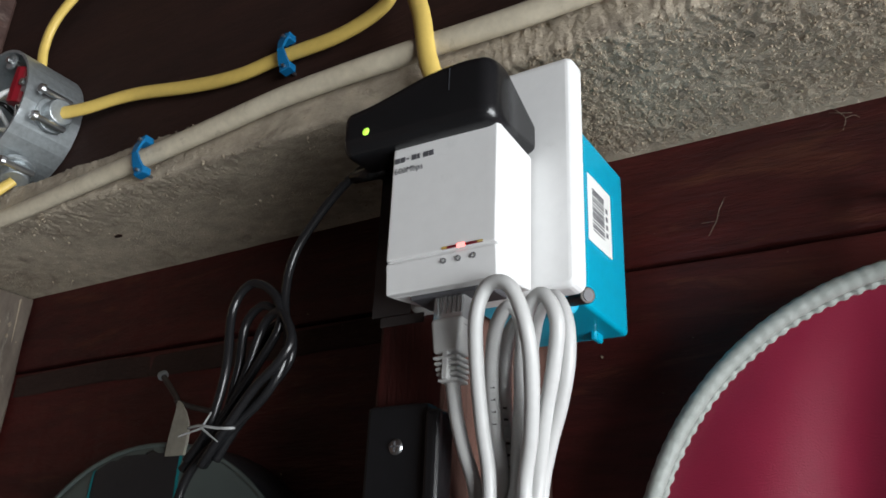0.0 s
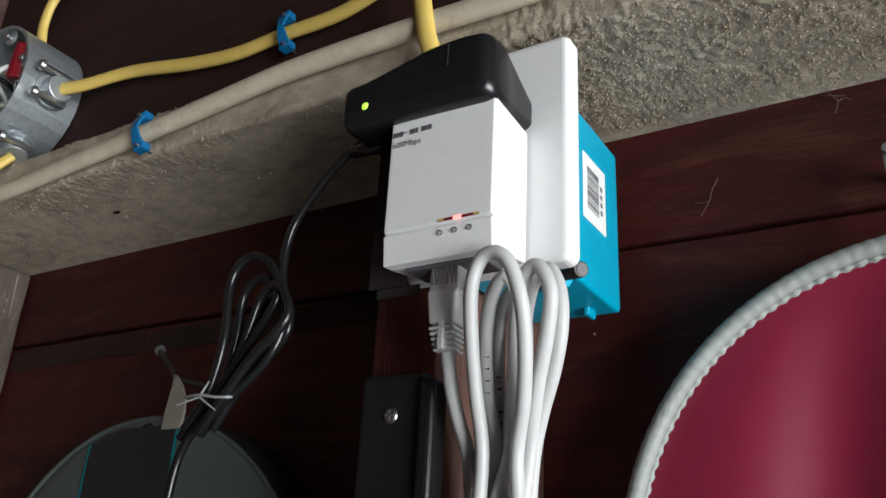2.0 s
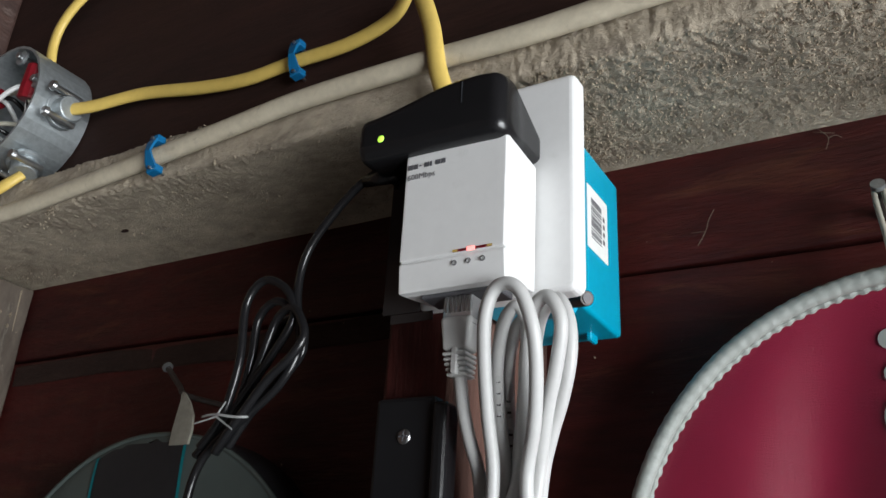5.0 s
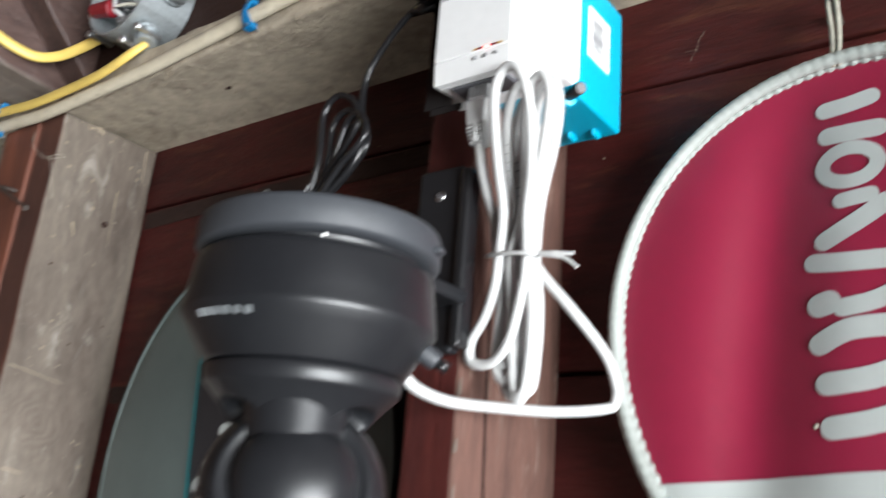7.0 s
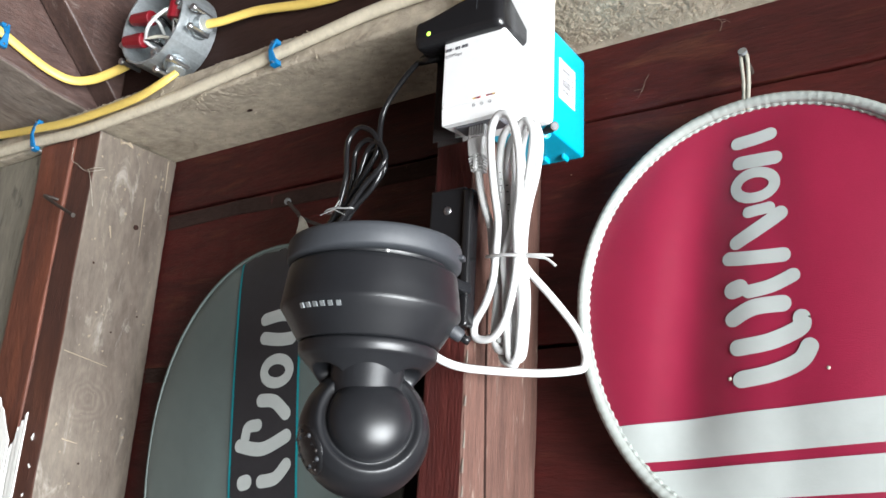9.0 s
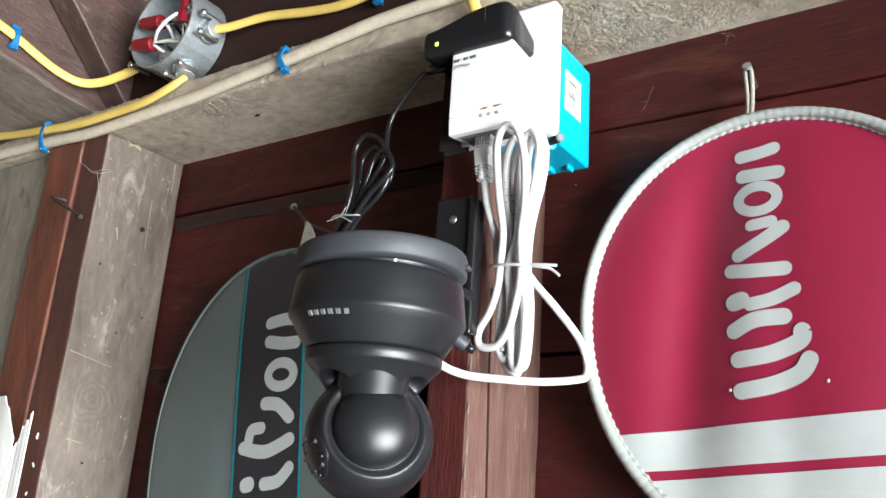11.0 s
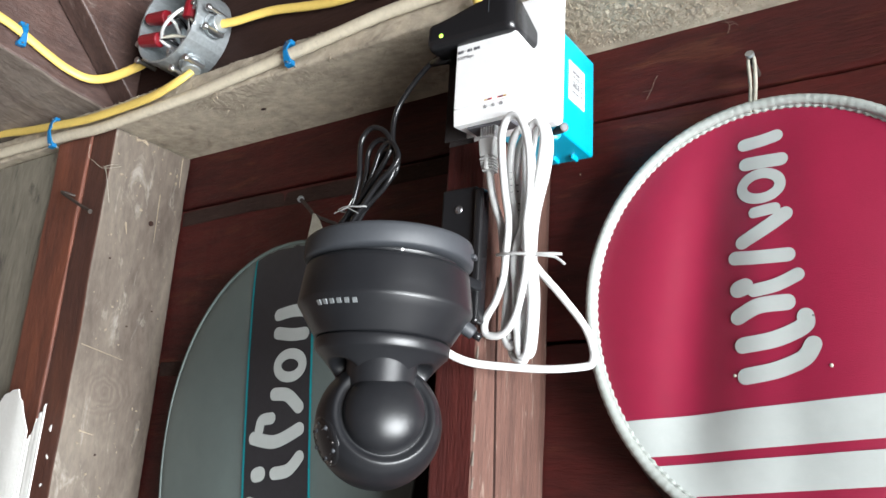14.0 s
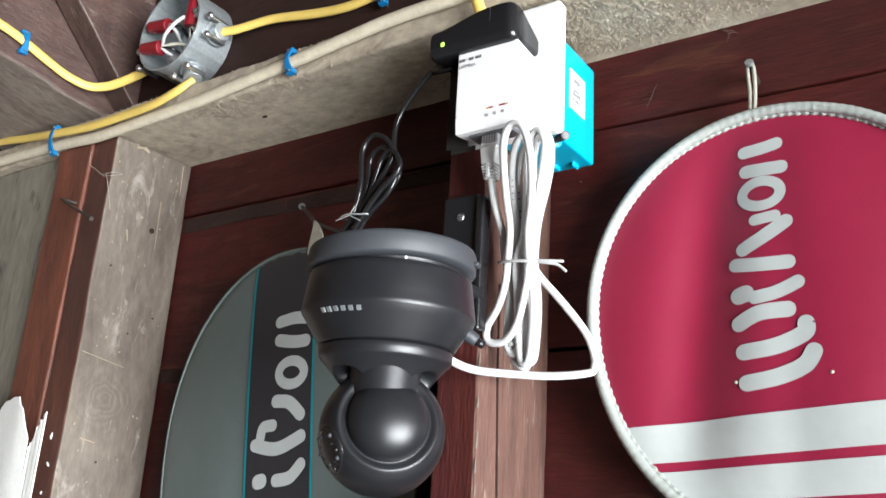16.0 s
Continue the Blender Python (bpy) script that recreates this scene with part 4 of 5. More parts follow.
def collar_mesh():
    """A tapering collar with a scooped hollow on each side of the neck."""
    rows = [(0.0330, 1.6420), (0.0332, 1.6404), (0.0343, 1.6402), (0.0347, 1.6394), (0.0346, 1.6372), (0.0342, 1.6350), (0.0338, 1.6342), (0.0330, 1.6336)]
    rows += [(0.0330 - 0.0150 * k / 34 - 0.0012 * math.sin(math.pi * k / 34), 1.6336 - 0.0196 * k / 34) for k in range(1, 35)]
    bm = lathe(rows + [(0, 1.6140)], Matrix.Identity(4), 144)
    ahead = math.atan2(AHEAD.y, AHEAD.x)
    for v in bm.verts:
        r = math.hypot(v.co.x, v.co.y)
        if r < 1e-5:
            continue
        turn = (math.atan2(v.co.y, v.co.x) - ahead + math.pi) % (2 * math.pi) - math.pi
        e = math.hypot((abs(turn) - radians(56)) / radians(27), (v.co.z - 1.6232) / 0.0062)
        if e < 1.0 and v.co.z < 1.633:
            dip = min(1.0, (1 - e) * 2.6)
            dip = 0.0095 * dip * dip * (3 - 2 * dip)
            v.co.x *= (r - dip) / r
            v.co.y *= (r - dip) / r
            v.co.z += dip * 0.45
    return turned(bm, UPRIGHT)


part("collar", collar_mesh(), BLACK_MATT, fos, smooth=True)
HC = Vector((AX + 0.0008, AY + 0.0008, 1.5995))
HR = 0.0318


def ball(r, n=28):
    return [(r * math.sin(math.pi * k / n), r * math.cos(math.pi * k / n)) for k in range(n + 1)]


def cap_profile():
    """The head turned round the axis that faces the room: back, shell, grooved rim and dome."""
    rows = [(HR * math.sin(a), -HR * math.cos(a)) for a in (radians(x) for x in range(0, 122, 6))]
    return rows + [(0.0262, 0.0170), (0.0252, 0.0186), (0.0240, 0.0190), (0.0220, 0.0181), (0.0205, 0.0170), (0.0202, 0.0176), (0.0199, 0.0190)] + [
        (0.0199 * math.cos(a), 0.0190 + 0.0125 * math.sin(a)) for a in (radians(x) for x in range(6, 91, 6))]


part("head", lathe(cap_profile(), frame_of(HC, FACE), 96), BLACK_MATT, fos, "glossy black rounded camera head", smooth=True)
top, foot = Vector((AX, AY, 1.6430)) + AHEAD * 0.0140, Vector((AX, AY, 1.6000)) + AHEAD * 0.0010
part("neck", lathe([(0.0180, 0), (0.0172, 0.012), (0.0175, 0.024), (0.0180, 0.034), (0.0186, (top - foot).length)], frame_of(foot, top - foot), 64), BLACK_MATT, fos, smooth=True)
side = -AHEAD.cross(Vector((0, 0, 1))).normalized()
eye_dir = (-side * 0.86 + AHEAD * 0.38 - Vector((0, 0, 0.36))).normalized()
lens_mount = part("lens_window", lathe([(0, 0.0015), (0.011, 0.0008), (0.0125, -0.0005), (0.0125, -0.004)], frame_of(HC + eye_dir * (HR - 0.0022), eye_dir), 40), BLACK_GLOSS, fos,
                  "black window with a ring of small lamps", smooth=True)
m = frame_of(HC + eye_dir * (HR - 0.0004), eye_dir)
for k in range(15):
    a, rr = 2 * math.pi * k / 15, (0.0095, 0.0072)[k % 2]
    part("lamp_bead", turned(lathe(ball((0.0010, 0.0008, 0.0013)[k % 3], 8), Matrix.Identity(4), 10), m @ Matrix.Translation((rr * math.cos(a), rr * math.sin(a), -0.0008))),
         (STEEL, BLACK_GLOSS, GREY_BASE)[k % 3], lens_mount, smooth=True)
stub = part("connector", rod((-0.1120, 0.2930, 1.6540), (-0.1055, 0.2990, 1.6485), 0.0042, 0.0034, 16, 0.0008), GREY_BASE, fos, smooth=True)
part("connector_tip", rod((-0.1058, 0.2987, 1.6488), (-0.1025, 0.3015, 1.6465), 0.0022, None, 12), BLACK_GLOSS, stub, smooth=True)
for a in (-43.0,):
    way = Vector((math.cos(radians(a)), math.sin(radians(a)), 0))
    # the glint in the gap, put in as a small white disc
    part("dot", lathe([(0, 0.0005), (0.0006, 0.0003), (0.0008, 0)], frame_of(Vector((AX, AY, 1.6798)) + way * 0.0415, way), 12), LABEL_PAPER, fos, "tiny white disc painted as a glint")
    part("catch", turned(block(-0.003, 0.003, -0.001, 0.0015, -0.003, 0.003, 0.0008), frame_of(Vector((AX, AY, 1.6862)) + Vector((0.93, 0.37, 0)) * 0.0440, (0.37, -0.93, 0))), GREY_BASE, fos)
for k, w in enumerate((2.4, 3.0, 2.6, 2.6, 2.8, 3.2)):       # maker's mark as plain bars
    a = radians(-99.0 + k * 5.6)
    n = Vector((math.cos(a), math.sin(a), -0.75)).normalized()
    c = Vector((AX + 0.0432 * math.cos(a), AY + 0.0432 * math.sin(a), 1.6535))
    part("mark_bar", turned(block(-0.0011, 0.0011, -0.0013, 0.0013, -0.0003, 0.0004), frame_of(c, n)), ZINC, fos)

for ob in fos.children_recursive:
    ob.data.transform(Matrix.Scale(K, 4) @ MOUNT @ Matrix.Scale(1 / K, 4))

# ---- racket covers ----
class Cover:
    def __init__(self, cx, cz, a, up, low, rim, back, bulge, folds, power=2.0):
        self.cx, self.cz, self.a, self.up, self.low, self.rim, self.back, self.bulge, self.folds, self.power = cx, cz, a, up, low, rim, back, bulge, folds, power

    def edge(self, ang, s=1.0):
        c, d = math.cos(ang), math.sin(ang)
        e = 2.0 / self.power
        return (self.cx + s * self.a * math.copysign(abs(c) ** e, c), self.cz + s * (self.up if d > 0 else self.low) * math.copysign(abs(d) ** e, d))

    def y(self, x, z):
        b = self.up if z > self.cz else self.low
        rho = min(1.0, math.hypot((x - self.cx) / self.a, (z - self.cz) / b))
        y = self.rim - self.bulge * math.sqrt(max(0.0, 1 - rho * rho))
        for fx, slope, wide, depth in self.folds:
            y += depth * math.exp(-(((x - fx - slope * (z - self.cz)) / wide) ** 2)) * (1 - rho ** 4)
        return y + 0.0006 * noise.noise(Vector((x * 25, z * 18, 2.0))) * (1 - rho ** 6)

    def front(self, name, mat, parent, label=""):
        verts, faces, n, rings = [(self.cx, self.y(self.cx, self.cz), self.cz)], [], 120, 44
        for r in range(1, rings + 1):
            s = math.sin(0.5 * math.pi * r / rings)
            for k in range(n):
                x, z = self.edge(2 * math.pi * k / n, s)
                verts.append((x, self.y(x, z), z))
        for k in range(n):
            faces.append((0, 1 + (k + 1) % n, 1 + k))
        for r in range(rings - 1):
            for k in range(n):
                a, b = 1 + r * n, 1 + (r + 1) * n
                faces.append((a + k, a + (k + 1) % n, b + (k + 1) % n, b + k))
        return raw(name, verts, faces, mat, parent, label, True)

    def skirt(self, name, mat, parent, label="", drop=0.0):
        verts, faces, n = [], [], 120
        for s, y in ((1.0, self.rim), (1.012, self.rim + 0.006), (1.012, self.back - 0.004), (0.98, self.back), (0.0, self.back)):
            for k in range(n):
                x, z = self.edge(2 * math.pi * k / n, s)
                verts.append((x, y, z - drop * (y - self.rim) / (self.back - self.rim)))
        for r in range(4):
            for k in range(n):
                faces.append((r * n + k, r * n + (k + 1) % n, (r + 1) * n + (k + 1) % n, (r + 1) * n + k))
        return raw(name, verts, faces, mat, parent, label, True)

    def inside(self, x, z, s=0.985):
        b = self.up if z > self.cz else self.low
        return abs((x - self.cx) / self.a) ** self.power + abs((z - self.cz) / b) ** self.power < s ** self.power

    def ribbon(self, name, points, width, mat, parent, lift=0.0006, label="", closed=False, round_ends=True, rows=5):
        """A printed band that follows the surface along a line of (x, z) points."""
        line = [(p.x, p.z) for p in smooth_line([(x, 0, z) for x, z in points], 10, closed)]
        if round_ends and not closed:
            (xa, za), (xb, zb), (xc, zc), (xd, zd) = line[0], line[1], line[-2], line[-1]
            la, lb = math.hypot(xb - xa, zb - za), math.hypot(xd - xc, zd - zc)
            head = [(xa - (xb - xa) / la * width * 0.5 * q, za - (zb - za) / la * width * 0.5 * q, math.sqrt(1 - q * q)) for q in (0.98, 0.9, 0.7, 0.4)]
            tail = [(xd + (xd - xc) / lb * width * 0.5 * q, zd + (zd - zc) / lb * width * 0.5 * q, math.sqrt(1 - q * q)) for q in (0.4, 0.7, 0.9, 0.98)]
            line = head + [(x, z, 1.0) for x, z in line] + tail
        else:
            line = [(x, z, 1.0) for x, z in line]
        verts, faces, n = [], [], len(line)
        for i, (x, z, w) in enumerate(line):
            j, k = ((i + 1) % n, i - 1) if closed else (min(i + 1, n - 1), max(i - 1, 0))
            dx, dz = line[j][0] - line[k][0], line[j][1] - line[k][1]
            d = math.hypot(dx, dz) or 1.0
            for r in range(rows):
                o = (r / (rows - 1) - 0.5) * width * w
                px, pz = x - dz / d * o, z + dx / d * o
                verts.append((px, self.y(px, pz) - lift, pz))
        for i in range(n if closed else n - 1):
            for r in range(rows - 1):
                a, b = i * rows, ((i + 1) % n) * rows
                faces.append((a + r, b + r, b + r + 1, a + r + 1))
        return raw(name, verts, faces, mat, parent, label, True)

    def band(self, name, lo, hi, mat, parent, lift=0.0005, label="", upright=False):
        """A printed stripe between two lines, each given as value and slope, clipped to the outline."""
        n, rows, verts, faces = 140, 12, [], []
        u0, u1 = (self.cz - self.low, self.cz + self.up) if upright else (self.cx - self.a, self.cx + self.a)
        c = self.cz if upright else self.cx
        grid = {}
        for i in range(n + 1):
            u = u0 + (u1 - u0) * i / n
            a, b = lo[0] + lo[1] * (u - c), hi[0] + hi[1] * (u - c)
            for r in range(rows + 1):
                w = a + (b - a) * r / rows
                x, z = (w, u) if upright else (u, w)
                for _ in range(12):
                    if self.inside(x, z):
                        break
                    x, z = self.cx + (x - self.cx) * 0.985, self.cz + (z - self.cz) * 0.985
                grid[i, r] = len(verts)
                verts.append((x, self.y(x, z) - lift, z))
                if not self.inside(x, z):
                    grid[i, r] = None
        for i in range(n):
            for r in range(rows):
                q = (grid[i, r], grid[i + 1, r], grid[i + 1, r + 1], grid[i, r + 1])
                if None not in q:
                    faces.append(q)
        return raw(name, verts, faces, mat, parent, label, True)


red = thing("red_racket_cover", "crimson vinyl racket cover with white piping and stripes", "racket cover", (0.02, 0.43, 1.56), group="racket covers")
RC = Cover(0.0215, 1.688, 0.1150, 0.1185, 0.1365, 0.4195, 0.4435, 0.004,
           [(-0.024, 0.14, 0.024, 0.0082), (0.060, -0.05, 0.035, -0.0022), (0.028, 0.0, 0.012, 0.0008)])
RC.front("front_panel", RED_VINYL, red)
RC.skirt("back_panel", BLACK_VINYL, red, "black vinyl back panel", 0.017)
tip = [RC.edge(2 * math.pi * k / 72) for k in range(72)]
part("piping", tube([(x, 0.4165, z) for x, z in tip], 0.0034, 10, 8, closed=True, ribs=lambda i: 1.0 if i % 4 < 2 else 0.94), PIPING, red, "ribbed white piping", smooth=True)
inner = [RC.edge(2 * math.pi * k / 72, 0.974) for k in range(72)]
part("stitching", tube([(x, RC.y(x, z) - 0.0002, z) for x, z in inner], 0.0017, 8, 8, closed=True, ribs=lambda i: 1.0 if i % 4 < 2 else 0.62), PIPING, red, "white zigzag stitching", smooth=True)
RC.band("stripe", (1.600, 0.10), (1.6225, 0.10), WHITE_VINYL, red, label="white printed stripe")
RC.band("stripe", (1.576, 0.10), (1.5945, 0.10), WHITE_VINYL, red, label="white printed stripe")
# the maker's mark, as plain white shapes
for pts, w in (([(0.003, 1.6385), (0.020, 1.6415), (0.035, 1.6475), (0.0405, 1.655)], 0.0095), ([(0.002, 1.6565), (0.020, 1.6590), (0.036, 1.6655), (0.0375, 1.671)], 0.0095),
               ([(0.000, 1.6735), (0.012, 1.6790), (0.028, 1.6800)], 0.0095), ([(0.010, 1.6885), (0.022, 1.6905), (0.0345, 1.6955)], 0.008),
               ([(-0.001, 1.7100), (0.012, 1.7085), (0.030, 1.7080)], 0.0085), ([(0.004, 1.7190), (0.018, 1.7260), (0.030, 1.7330)], 0.0085),
               ([(0.012, 1.7365), (0.024, 1.7375)], 0.007), ([(0.008, 1.7690), (0.029, 1.7680)], 0.0085), ([(0.0075, 1.7820), (0.018, 1.7825), (0.027, 1.7840)], 0.008)):
    RC.ribbon("mark_shape", pts, w, WHITE_VINYL, red)
RC.ribbon("mark_shape", [(0.0165 + 0.0115 * math.cos(a), 1.7530 + 0.0080 * math.sin(a)) for a in (2 * math.pi * k / 12 for k in range(12))], 0.0065, WHITE_VINYL, red, closed=True)
RC.ribbon("mark_shape", [(0.0005, 1.6905), (0.0045, 1.6915)], 0.0105, WHITE_VINYL, red)
for x, z in ((-0.0035, 1.6395), (0.049, 1.643)):
    part("pinhole", lathe([(0, 0.0006), (0.0007, 0.0003), (0.0011, 0)], frame_of((x, RC.y(x, z) - 0.0004, z), (0, -1, 0)), 8), STRING, red, "small pale puncture")
hang = part("hanging_loop", tube([(0.0128, 0.4165, 1.803), (0.0118, 0.425, 1.825), (0.0102, 0.4290, 1.845), (0.0120, 0.4290, 1.8490), (0.0140, 0.4285, 1.844), (0.0148, 0.425, 1.825), (0.0152, 0.4165, 1.803)],
                                 0.0013, 6), STRING, red, "dull cord hanging loop", smooth=True)
nail = thing("nail", "grey steel nail in the board wall holding the red cover", "nail", (0.008, 0.44, 1.85))
part("shank", rod((0.0125, 0.447, 1.8415), (0.012, 0.4265, 1.8475), 0.0018, None, 10), RUST, nail)
part("head", rod((0.012, 0.4270, 1.8473), (0.012, 0.4250, 1.8481), 0.0028, None, 16), ZINC, nail)

dark = thing("dark_racket_cover", "grey-green vinyl racket cover with a black band", "racket cover", (-0.36, 0.43, 1.43), group="racket covers")
DC = Cover(-0.361, 1.600, 0.138, 0.163, 0.19, 0.4130, 0.4425, 0.007, [(-0.43, -0.1, 0.05, -0.0015), (-0.40, -0.1, 0.012, 0.0006)], 2.1)
DC.front("front_panel", GREY_VINYL, dark)
DC.skirt("back_panel", BLACK_VINYL, dark, "black vinyl back panel")
part("seam", tube([(x, 0.4128, z) for x, z in (DC.edge(2 * math.pi * k / 60) for k in range(60))], 0.0014, 8, 6, closed=True), GREY_VINYL, dark, smooth=True)
DC.band("black_band", (-0.3895, -0.115), (-0.3195, -0.115), BLACK_VINYL, dark, label="black printed band", upright=True)
DC.band("teal_line", (-0.3910, -0.115), (-0.3888, -0.115), TEAL, dark, 0.0009, "thin teal printed line", upright=True)
DC.band("teal_line", (-0.3205, -0.115), (-0.3183, -0.115), TEAL, dark, 0.0009, "thin teal printed line", upright=True)
for pts, w in (([(-0.368, 1.6985), (-0.352, 1.7010), (-0.339, 1.7005)], 0.0105), ([(-0.366, 1.6830), (-0.350, 1.6810), (-0.337, 1.6815)], 0.0105),
               ([(-0.361, 1.6330), (-0.347, 1.6320), (-0.334, 1.6230)], 0.0105), ([(-0.374, 1.6040), (-0.372, 1.6120), (-0.362, 1.6140)], 0.0095), ([(-0.379, 1.5980), (-0.355, 1.5960), (-0.331, 1.6060)], 0.0105),
               ([(-0.352, 1.5720), (-0.338, 1.5750), (-0.328, 1.5850)], 0.0100), ([(-0.376, 1.5480), (-0.350, 1.5440), (-0.325, 1.5490)], 0.0110), ([(-0.374, 1.5260), (-0.325, 1.5270)], 0.0110)):
    DC.ribbon("mark_shape", pts, w, WHITE_VINYL, dark, 0.0012)
DC.ribbon("mark_shape", [(-0.3485 + 0.0135 * math.cos(a), 1.6560 + 0.0095 * math.sin(a)) for a in (2 * math.pi * k / 12 for k in range(12))], 0.0085, WHITE_VINYL, dark, 0.0012, closed=True)
DC.ribbon("mark_shape", [(-0.3715, 1.5700), (-0.3675, 1.5710)], 0.0115, WHITE_VINYL, dark, 0.0012)
leaf = [(-0.3455, 1.7860), (-0.3420, 1.7842), (-0.3375, 1.7790), (-0.3342, 1.7720), (-0.3335, 1.7640), (-0.3345, 1.7560), (-0.3495, 1.7560), (-0.3487, 1.7650), (-0.3465, 1.7740), (-0.3452, 1.7800)]
bm = bmesh.new()
for y in (0.4098, 0.4112):
    bm.faces.new([bm.verts.new((x, y - 0.0016 * math.cos((x + 0.341) * 180), z)) for x, z in leaf])
bm.verts.ensure_lookup_table()
for k in range(len(leaf)):
    j = (k + 1) % len(leaf)
    bm.faces.new((bm.verts[k], bm.verts[j], bm.verts[len(leaf) + j], bm.verts[len(leaf) + k]))
bmesh.ops.recalc_face_normals(bm, faces=bm.faces[:])
strap = part("hanging_strap", bm, STRING, dark, "pale folded strap end")
nail2 = thing("nail", "short nail in the board wall holding the dark cover", "nail", (-0.361, 0.43, 1.80))
part("shank", tube([(-0.3440, 0.447, 1.7850), (-0.3445, 0.4125, 1.7840), (-0.3500, 0.4105, 1.7895), (-0.3625, 0.4105, 1.8012)], 0.0016, 8, 5), RUST, nail2)
part("head", rod((-0.3622, 0.4105, 1.8009), (-0.3635, 0.4105, 1.8022), 0.0030, None, 14), ZINC, nail2)

# ---- junction box and house wiring ----
jb = thing("junction_box", "open galvanised octagonal junction box with red wire nuts", "junction box", (-0.48, 0.374, 1.93))
JX, JZ, JR = -0.4845, 1.9715, 0.0415
bm = bmesh.new()
rows = []
for rr, y in ((JR - 0.0018, 0.371), (JR - 0.0018, 0.3335), (JR, 0.3335), (JR, 0.3735)):
    rows.append([bm.verts.new((JX + rr * math.cos(radians(22.5 + 45 * k + d)) * 1.03, y, JZ + rr * math.sin(radians(22.5 + 45 * k + d)) * 1.03)) for k in range(8) for d in (-16, -6, 6, 16)])
for a, b in zip(rows, rows[1:]):
    for k in range(32):
        bm.faces.new((a[k], a[(k + 1) % 32], b[(k + 1) % 32], b[k]))
bm.faces.new(rows[0])
bm.faces.new(rows[-1])
part("shell", bm, ZINC, jb)
for a in (15, 75, 195, 285):
    c = Vector((JX + (JR - 0.006) * math.cos(radians(a)), 0.336, JZ + (JR - 0.006) * math.sin(radians(a))))
    part("ear", rod(c, c + Vector((0, 0.0016, 0)), 0.0055, None, 12), ZINC, jb)
    part("screw", rod(c + Vector((0, -0.003, 0)), c + Vector((0, 0.012, 0)), 0.0024, None, 10, 0.0003), CHROME, jb)
for p, d, n in (((JX + JR, 0.354, 1.964), (1, -0.05, -0.05), 0), ((JX + 0.021, 0.352, 1.9310), (0.35, -0.15, -1), 1), ((JX - JR, 0.356, 1.958), (-1, 0, -0.2), 2)):
    p, d = Vector(p), Vector(d).normalized()
    clamp = part("cable_clamp", rod(p - d * 0.002, p + d * 0.012, 0.0092, 0.0084, 20, 0.0008), ZINC, jb, smooth=False)
    part("lock_ring", rod(p - d * 0.0005, p + d * 0.003, 0.0118, None, 20, 0.0008), ZINC, clamp)
    side = d.cross(Vector((0, 1, 0))).normalized()
    for s in (-1, 1):
        q = p + d * 0.009 + side * s * 0.0095
        part("clamp_screw", rod(q + Vector((0, 0.006, 0)), q + Vector((0, -0.014, 0)), 0.0021, None, 10, 0.0003), CHROME, clamp)
        part("screw_head", rod(q + Vector((0, -0.0135, 0)), q + Vector((0, -0.0165, 0)), 0.0036, 0.0030, 14, 0.0004), CHROME, clamp)
rng = random.Random(12)
for p, d in (((-0.494, 0.337, 1.9790), (-0.95, -0.14, 0.12)), ((-0.500, 0.337, 1.9575), (-0.95, -0.14, 0.12)), ((-0.4600, 0.340, 1.9740), (0.15, -0.1, 0.95))):
    p, d = Vector(p), Vector(d).normalized()
    cap = part("wire_nut", rod(p - d * 0.004, p + d * 0.021, 0.0074, 0.0056, 12, 0.0014), RED_CAP, jb, "ribbed red wire nut")
    for k in range(3):
        e = p - d * 0.003
        part("wire", tube([e, e - d * 0.010 + Vector((0.004 * (k - 1), 0.004, 0.004 * (k - 1))), Vector((JX + 0.012 * (k - 1), 0.362, JZ + rng.uniform(-0.02, 0.01)))], 0.0016, 8),
             (WHITE_CABLE, BLACK_GLOSS, STRING)[k], cap, smooth=True)
part("wire", tube([(-0.496, 0.338, 1.958), (-0.482, 0.330, 1.964), (-0.466, 0.334, 1.978), (-0.458, 0.350, 1.986)], 0.0017, 8), WHITE_CABLE, jb, smooth=True)

YR = 0.0045
yel = thing("yellow_cable", "yellow flat house cable from the junction box to the outlet", "cable", (-0.3, 0.37, 1.95), group="house cables")
part("sheath", tube([(-0.438, 0.353, 1.964), (-0.418, 0.3585, 1.9645), (-0.382, 0.3665, 1.9685), (-0.331, 0.3695, 1.9600), (-0.295, 0.3700, 1.9555), (-0.262, 0.3700, 1.9565), (-0.221, 0.3695, 1.9560),
                     (-0.192, 0.367, 1.9620), (-0.176, 0.358, 1.9720), (-0.1665, 0.3500, 1.9570), (-0.1535, 0.3440, 1.9250), (-0.1480, 0.3440, 1.8980), (-0.1420, 0.349, 1.8780), (-0.137, 0.358, 1.862)],
                    YR, 12, flat=0.62), YELLOW, yel, smooth=True)
low = thing("yellow_cable", "yellow flat house cable along the plate", "cable", (-0.6, 0.345, 1.91), group="house cables")
part("sheath", tube([(-0.456, 0.348, 1.918), (-0.4615, 0.3425, 1.9095), (-0.476, 0.3405, 1.9035), (-0.500, 0.3405, 1.8995), (-0.542, 0.3415, 1.8990), (-0.600, 0.3415, 1.8995), (-0.658, 0.341, 1.9045),
                     (-0.720, 0.344, 1.9130), (-0.788, 0.345, 1.9220), (-0.90, 0.345, 1.926), (-1.05, 0.345, 1.925)], YR, 12, flat=0.62), YELLOW, low, smooth=True)
upc = thing("yellow_cable", "yellow flat house cable stapled to the joist", "cable", (-0.6, 0.25, 1.95), group="house cables")
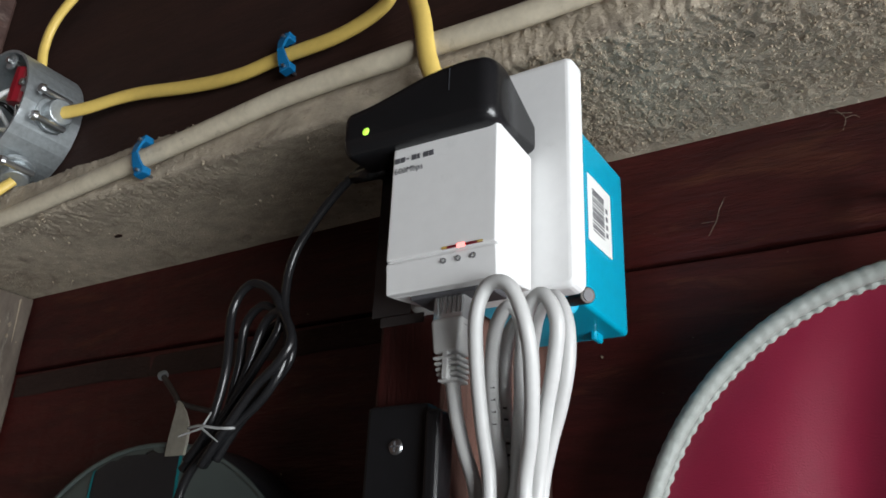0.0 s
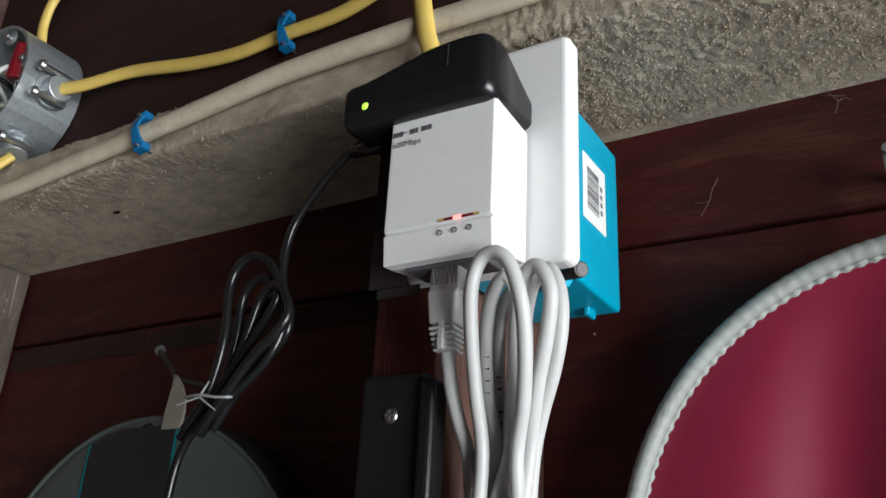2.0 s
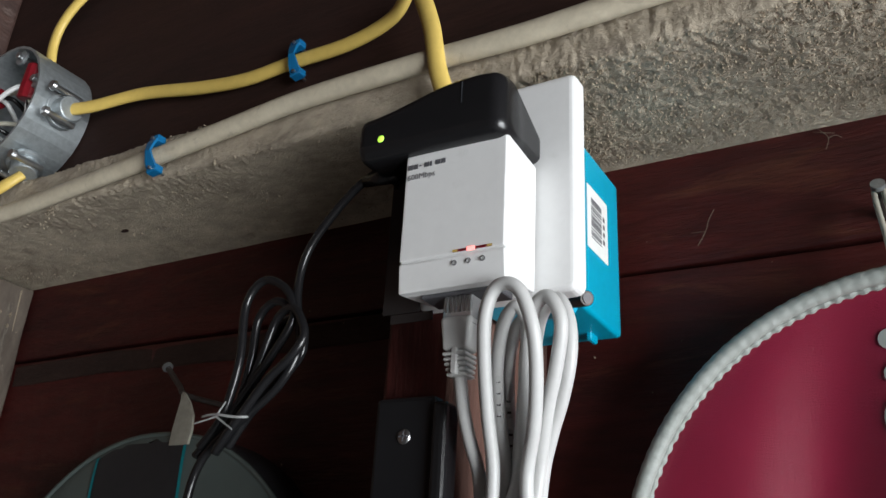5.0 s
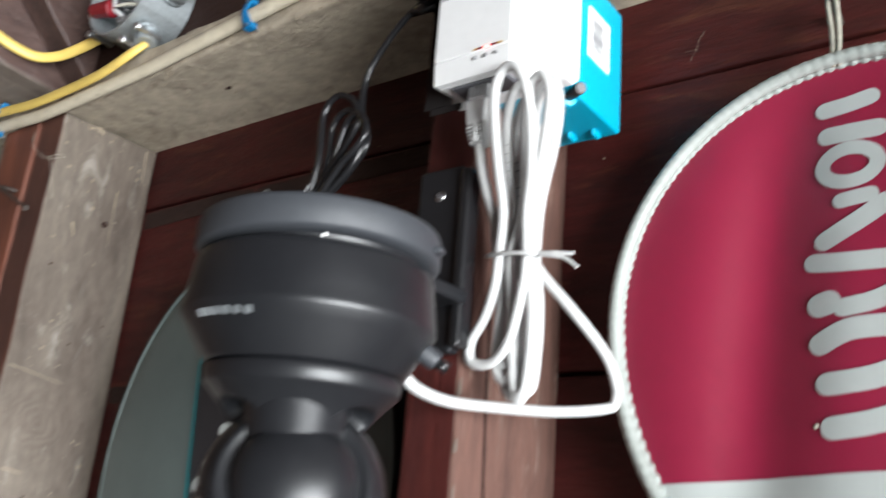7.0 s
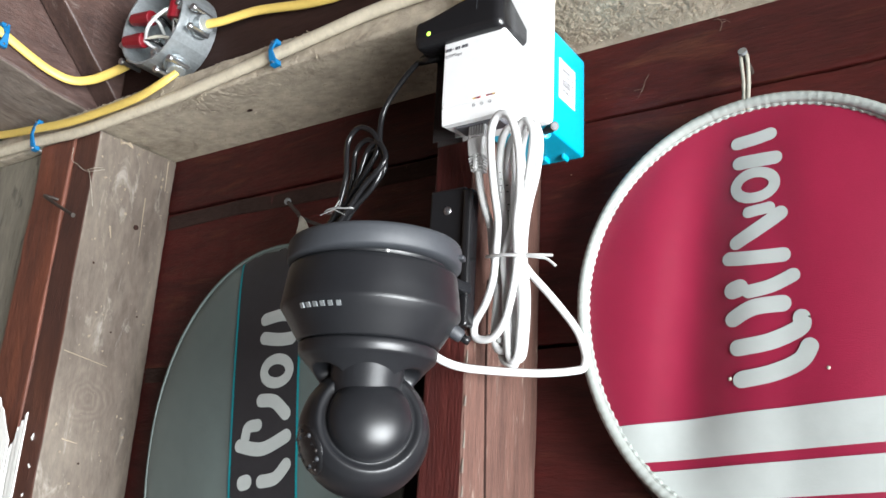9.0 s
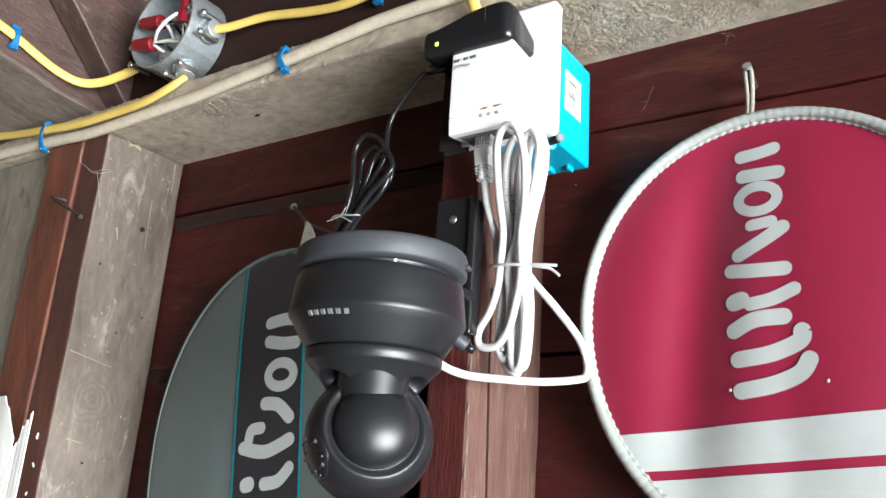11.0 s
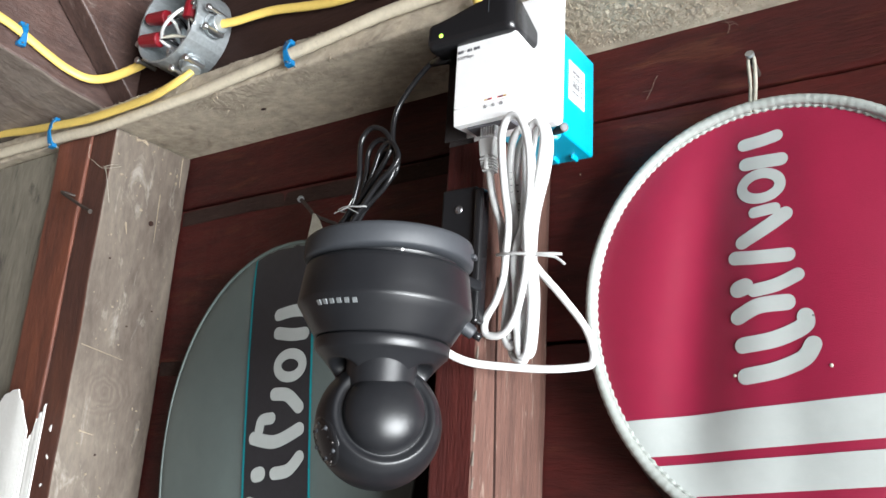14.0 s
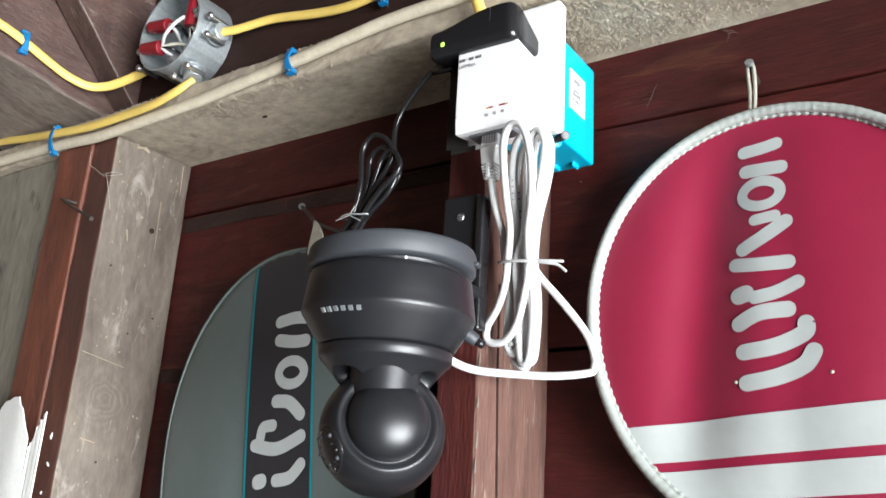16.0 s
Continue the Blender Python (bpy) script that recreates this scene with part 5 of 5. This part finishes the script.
part("sheath", tube([(-0.530, 0.356, 1.956), (-0.543, 0.354, 1.952), (-0.560, 0.349, 1.9455), (-0.580, 0.342, 1.940), (-0.594, 0.330, 1.9375), (-0.6005, 0.312, 1.9405), (-0.6020, 0.292, 1.9460), (-0.6025, 0.257, 1.9570),
                     (-0.6025, 0.229, 1.9620), (-0.6025, 0.18, 1.969), (-0.6025, 0.08, 1.985)], YR, 12, flat=0.62, up=(1, 0, 0)), YELLOW, upc, smooth=True)
top_run = thing("yellow_cable", "yellow flat house cable dropping into the junction box", "cable", (-0.43, 0.36, 2.05), group="house cables")
part("sheath", tube([(-0.470, 0.356, 1.996), (-0.4715, 0.354, 2.012), (-0.4725, 0.353, 2.027), (-0.467, 0.352, 2.043), (-0.4525, 0.352, 2.058), (-0.425, 0.355, 2.079), (-0.36, 0.362, 2.11)], YR, 12, flat=0.62),
     YELLOW, top_run, smooth=True)
cream = thing("cream_cable", "dusty cream-grey house cable stapled along the plate", "cable", (-0.3, 0.346, 1.9), group="house cables")
part("sheath", tube([(-1.05, 0.347, 1.902), (-0.90, 0.347, 1.900), (-0.784, 0.3465, 1.8975), (-0.660, 0.346, 1.8925), (-0.590, 0.346, 1.8880), (-0.526, 0.3465, 1.8895), (-0.446, 0.3475, 1.8925), (-0.392, 0.3475, 1.8965),
                     (-0.323, 0.3475, 1.9015), (-0.275, 0.3475, 1.9058), (-0.228, 0.3475, 1.9095), (-0.165, 0.3475, 1.9095), (-0.112, 0.3475, 1.9080), (-0.081, 0.3475, 1.9085), (0.0, 0.3475, 1.9100), (0.12, 0.3475, 1.910), (0.30, 0.3475, 1.911)],
                    0.0056, 14, flat=0.75), CREAM, cream, smooth=True)


def cable_clip(p, side, up, out, w, h, label, tilt=0.0):
    """A blue plastic saddle clip with its nail."""
    p, side, up, out = Vector(p), Vector(side).normalized(), Vector(up).normalized(), Vector(out).normalized()
    ob = thing("cable_clip", label, "cable clip", p, group="cable clips")
    m = Matrix((side, up, out)).transposed().to_4x4()
    m = Matrix.Translation(p) @ m @ pose(0, 0, 0, 0, 0, tilt)
    arc = [(-h, 0.0006), (-h * 0.92, 0.0035), (-h * 0.55, 0.0052), (0, 0.0066), (h * 0.55, 0.0052), (h * 0.92, 0.0035), (h, 0.0006)]
    bm = bmesh.new()
    rows = []
    for v, o in arc:
        rows.append([bm.verts.new((-w * (0.7 + 0.6 * abs(v) / h), v, o)), bm.verts.new((w * (0.7 + 0.6 * abs(v) / h), v, o)),
                     bm.verts.new((w * (0.7 + 0.6 * abs(v) / h), v * 0.9, o - 0.0013)), bm.verts.new((-w * (0.7 + 0.6 * abs(v) / h), v * 0.9, o - 0.0013))])
    for a, b in zip(rows, rows[1:]):
        for k in range(4):
            bm.faces.new((a[k], a[(k + 1) % 4], b[(k + 1) % 4], b[k]))
    bm.faces.new(rows[0])
    bm.faces.new(rows[-1])
    part("saddle", turned(bm, m), BLUE_CLIP, ob)
    for s in (-1, 1):
        foot = part("foot", turned(block(-w * 1.4, w * 1.4, s * h - 0.0022, s * h + 0.0022, -0.0025, 0.0030, 0.0005, 1), m), BLUE_CLIP, ob)
        part("clip_nail", turned(rod((0, s * h, -0.006), (0, s * h, 0.0045), 0.0009, None, 8), m), CHROME, foot)
    return ob


cable_clip((-0.3275, 0.3455, 1.9000), (1, 0, 0), (0, 0, 1), (0, -1, 0), 0.0026, 0.0095, "bright blue cable clip over the cream cable", 8)
cable_clip((-0.660, 0.3430, 1.8975), (1, 0, 0), (0, 0, 1), (0, -1, 0), 0.0026, 0.0145, "bright blue cable clip over two cables", 6)
cable_clip((-0.2565, 0.3690, 1.9560), (1, 0, 0), (0, 0, 1), (0, -1, 0), 0.0026, 0.0100, "bright blue cable clip over the yellow cable", 8)
cable_clip((-0.6040, 0.264, 1.9545), (0, 1, 0), (0, 0, 1), (1, 0, 0), 0.0028, 0.0095, "bright blue cable clip on the joist", 4)
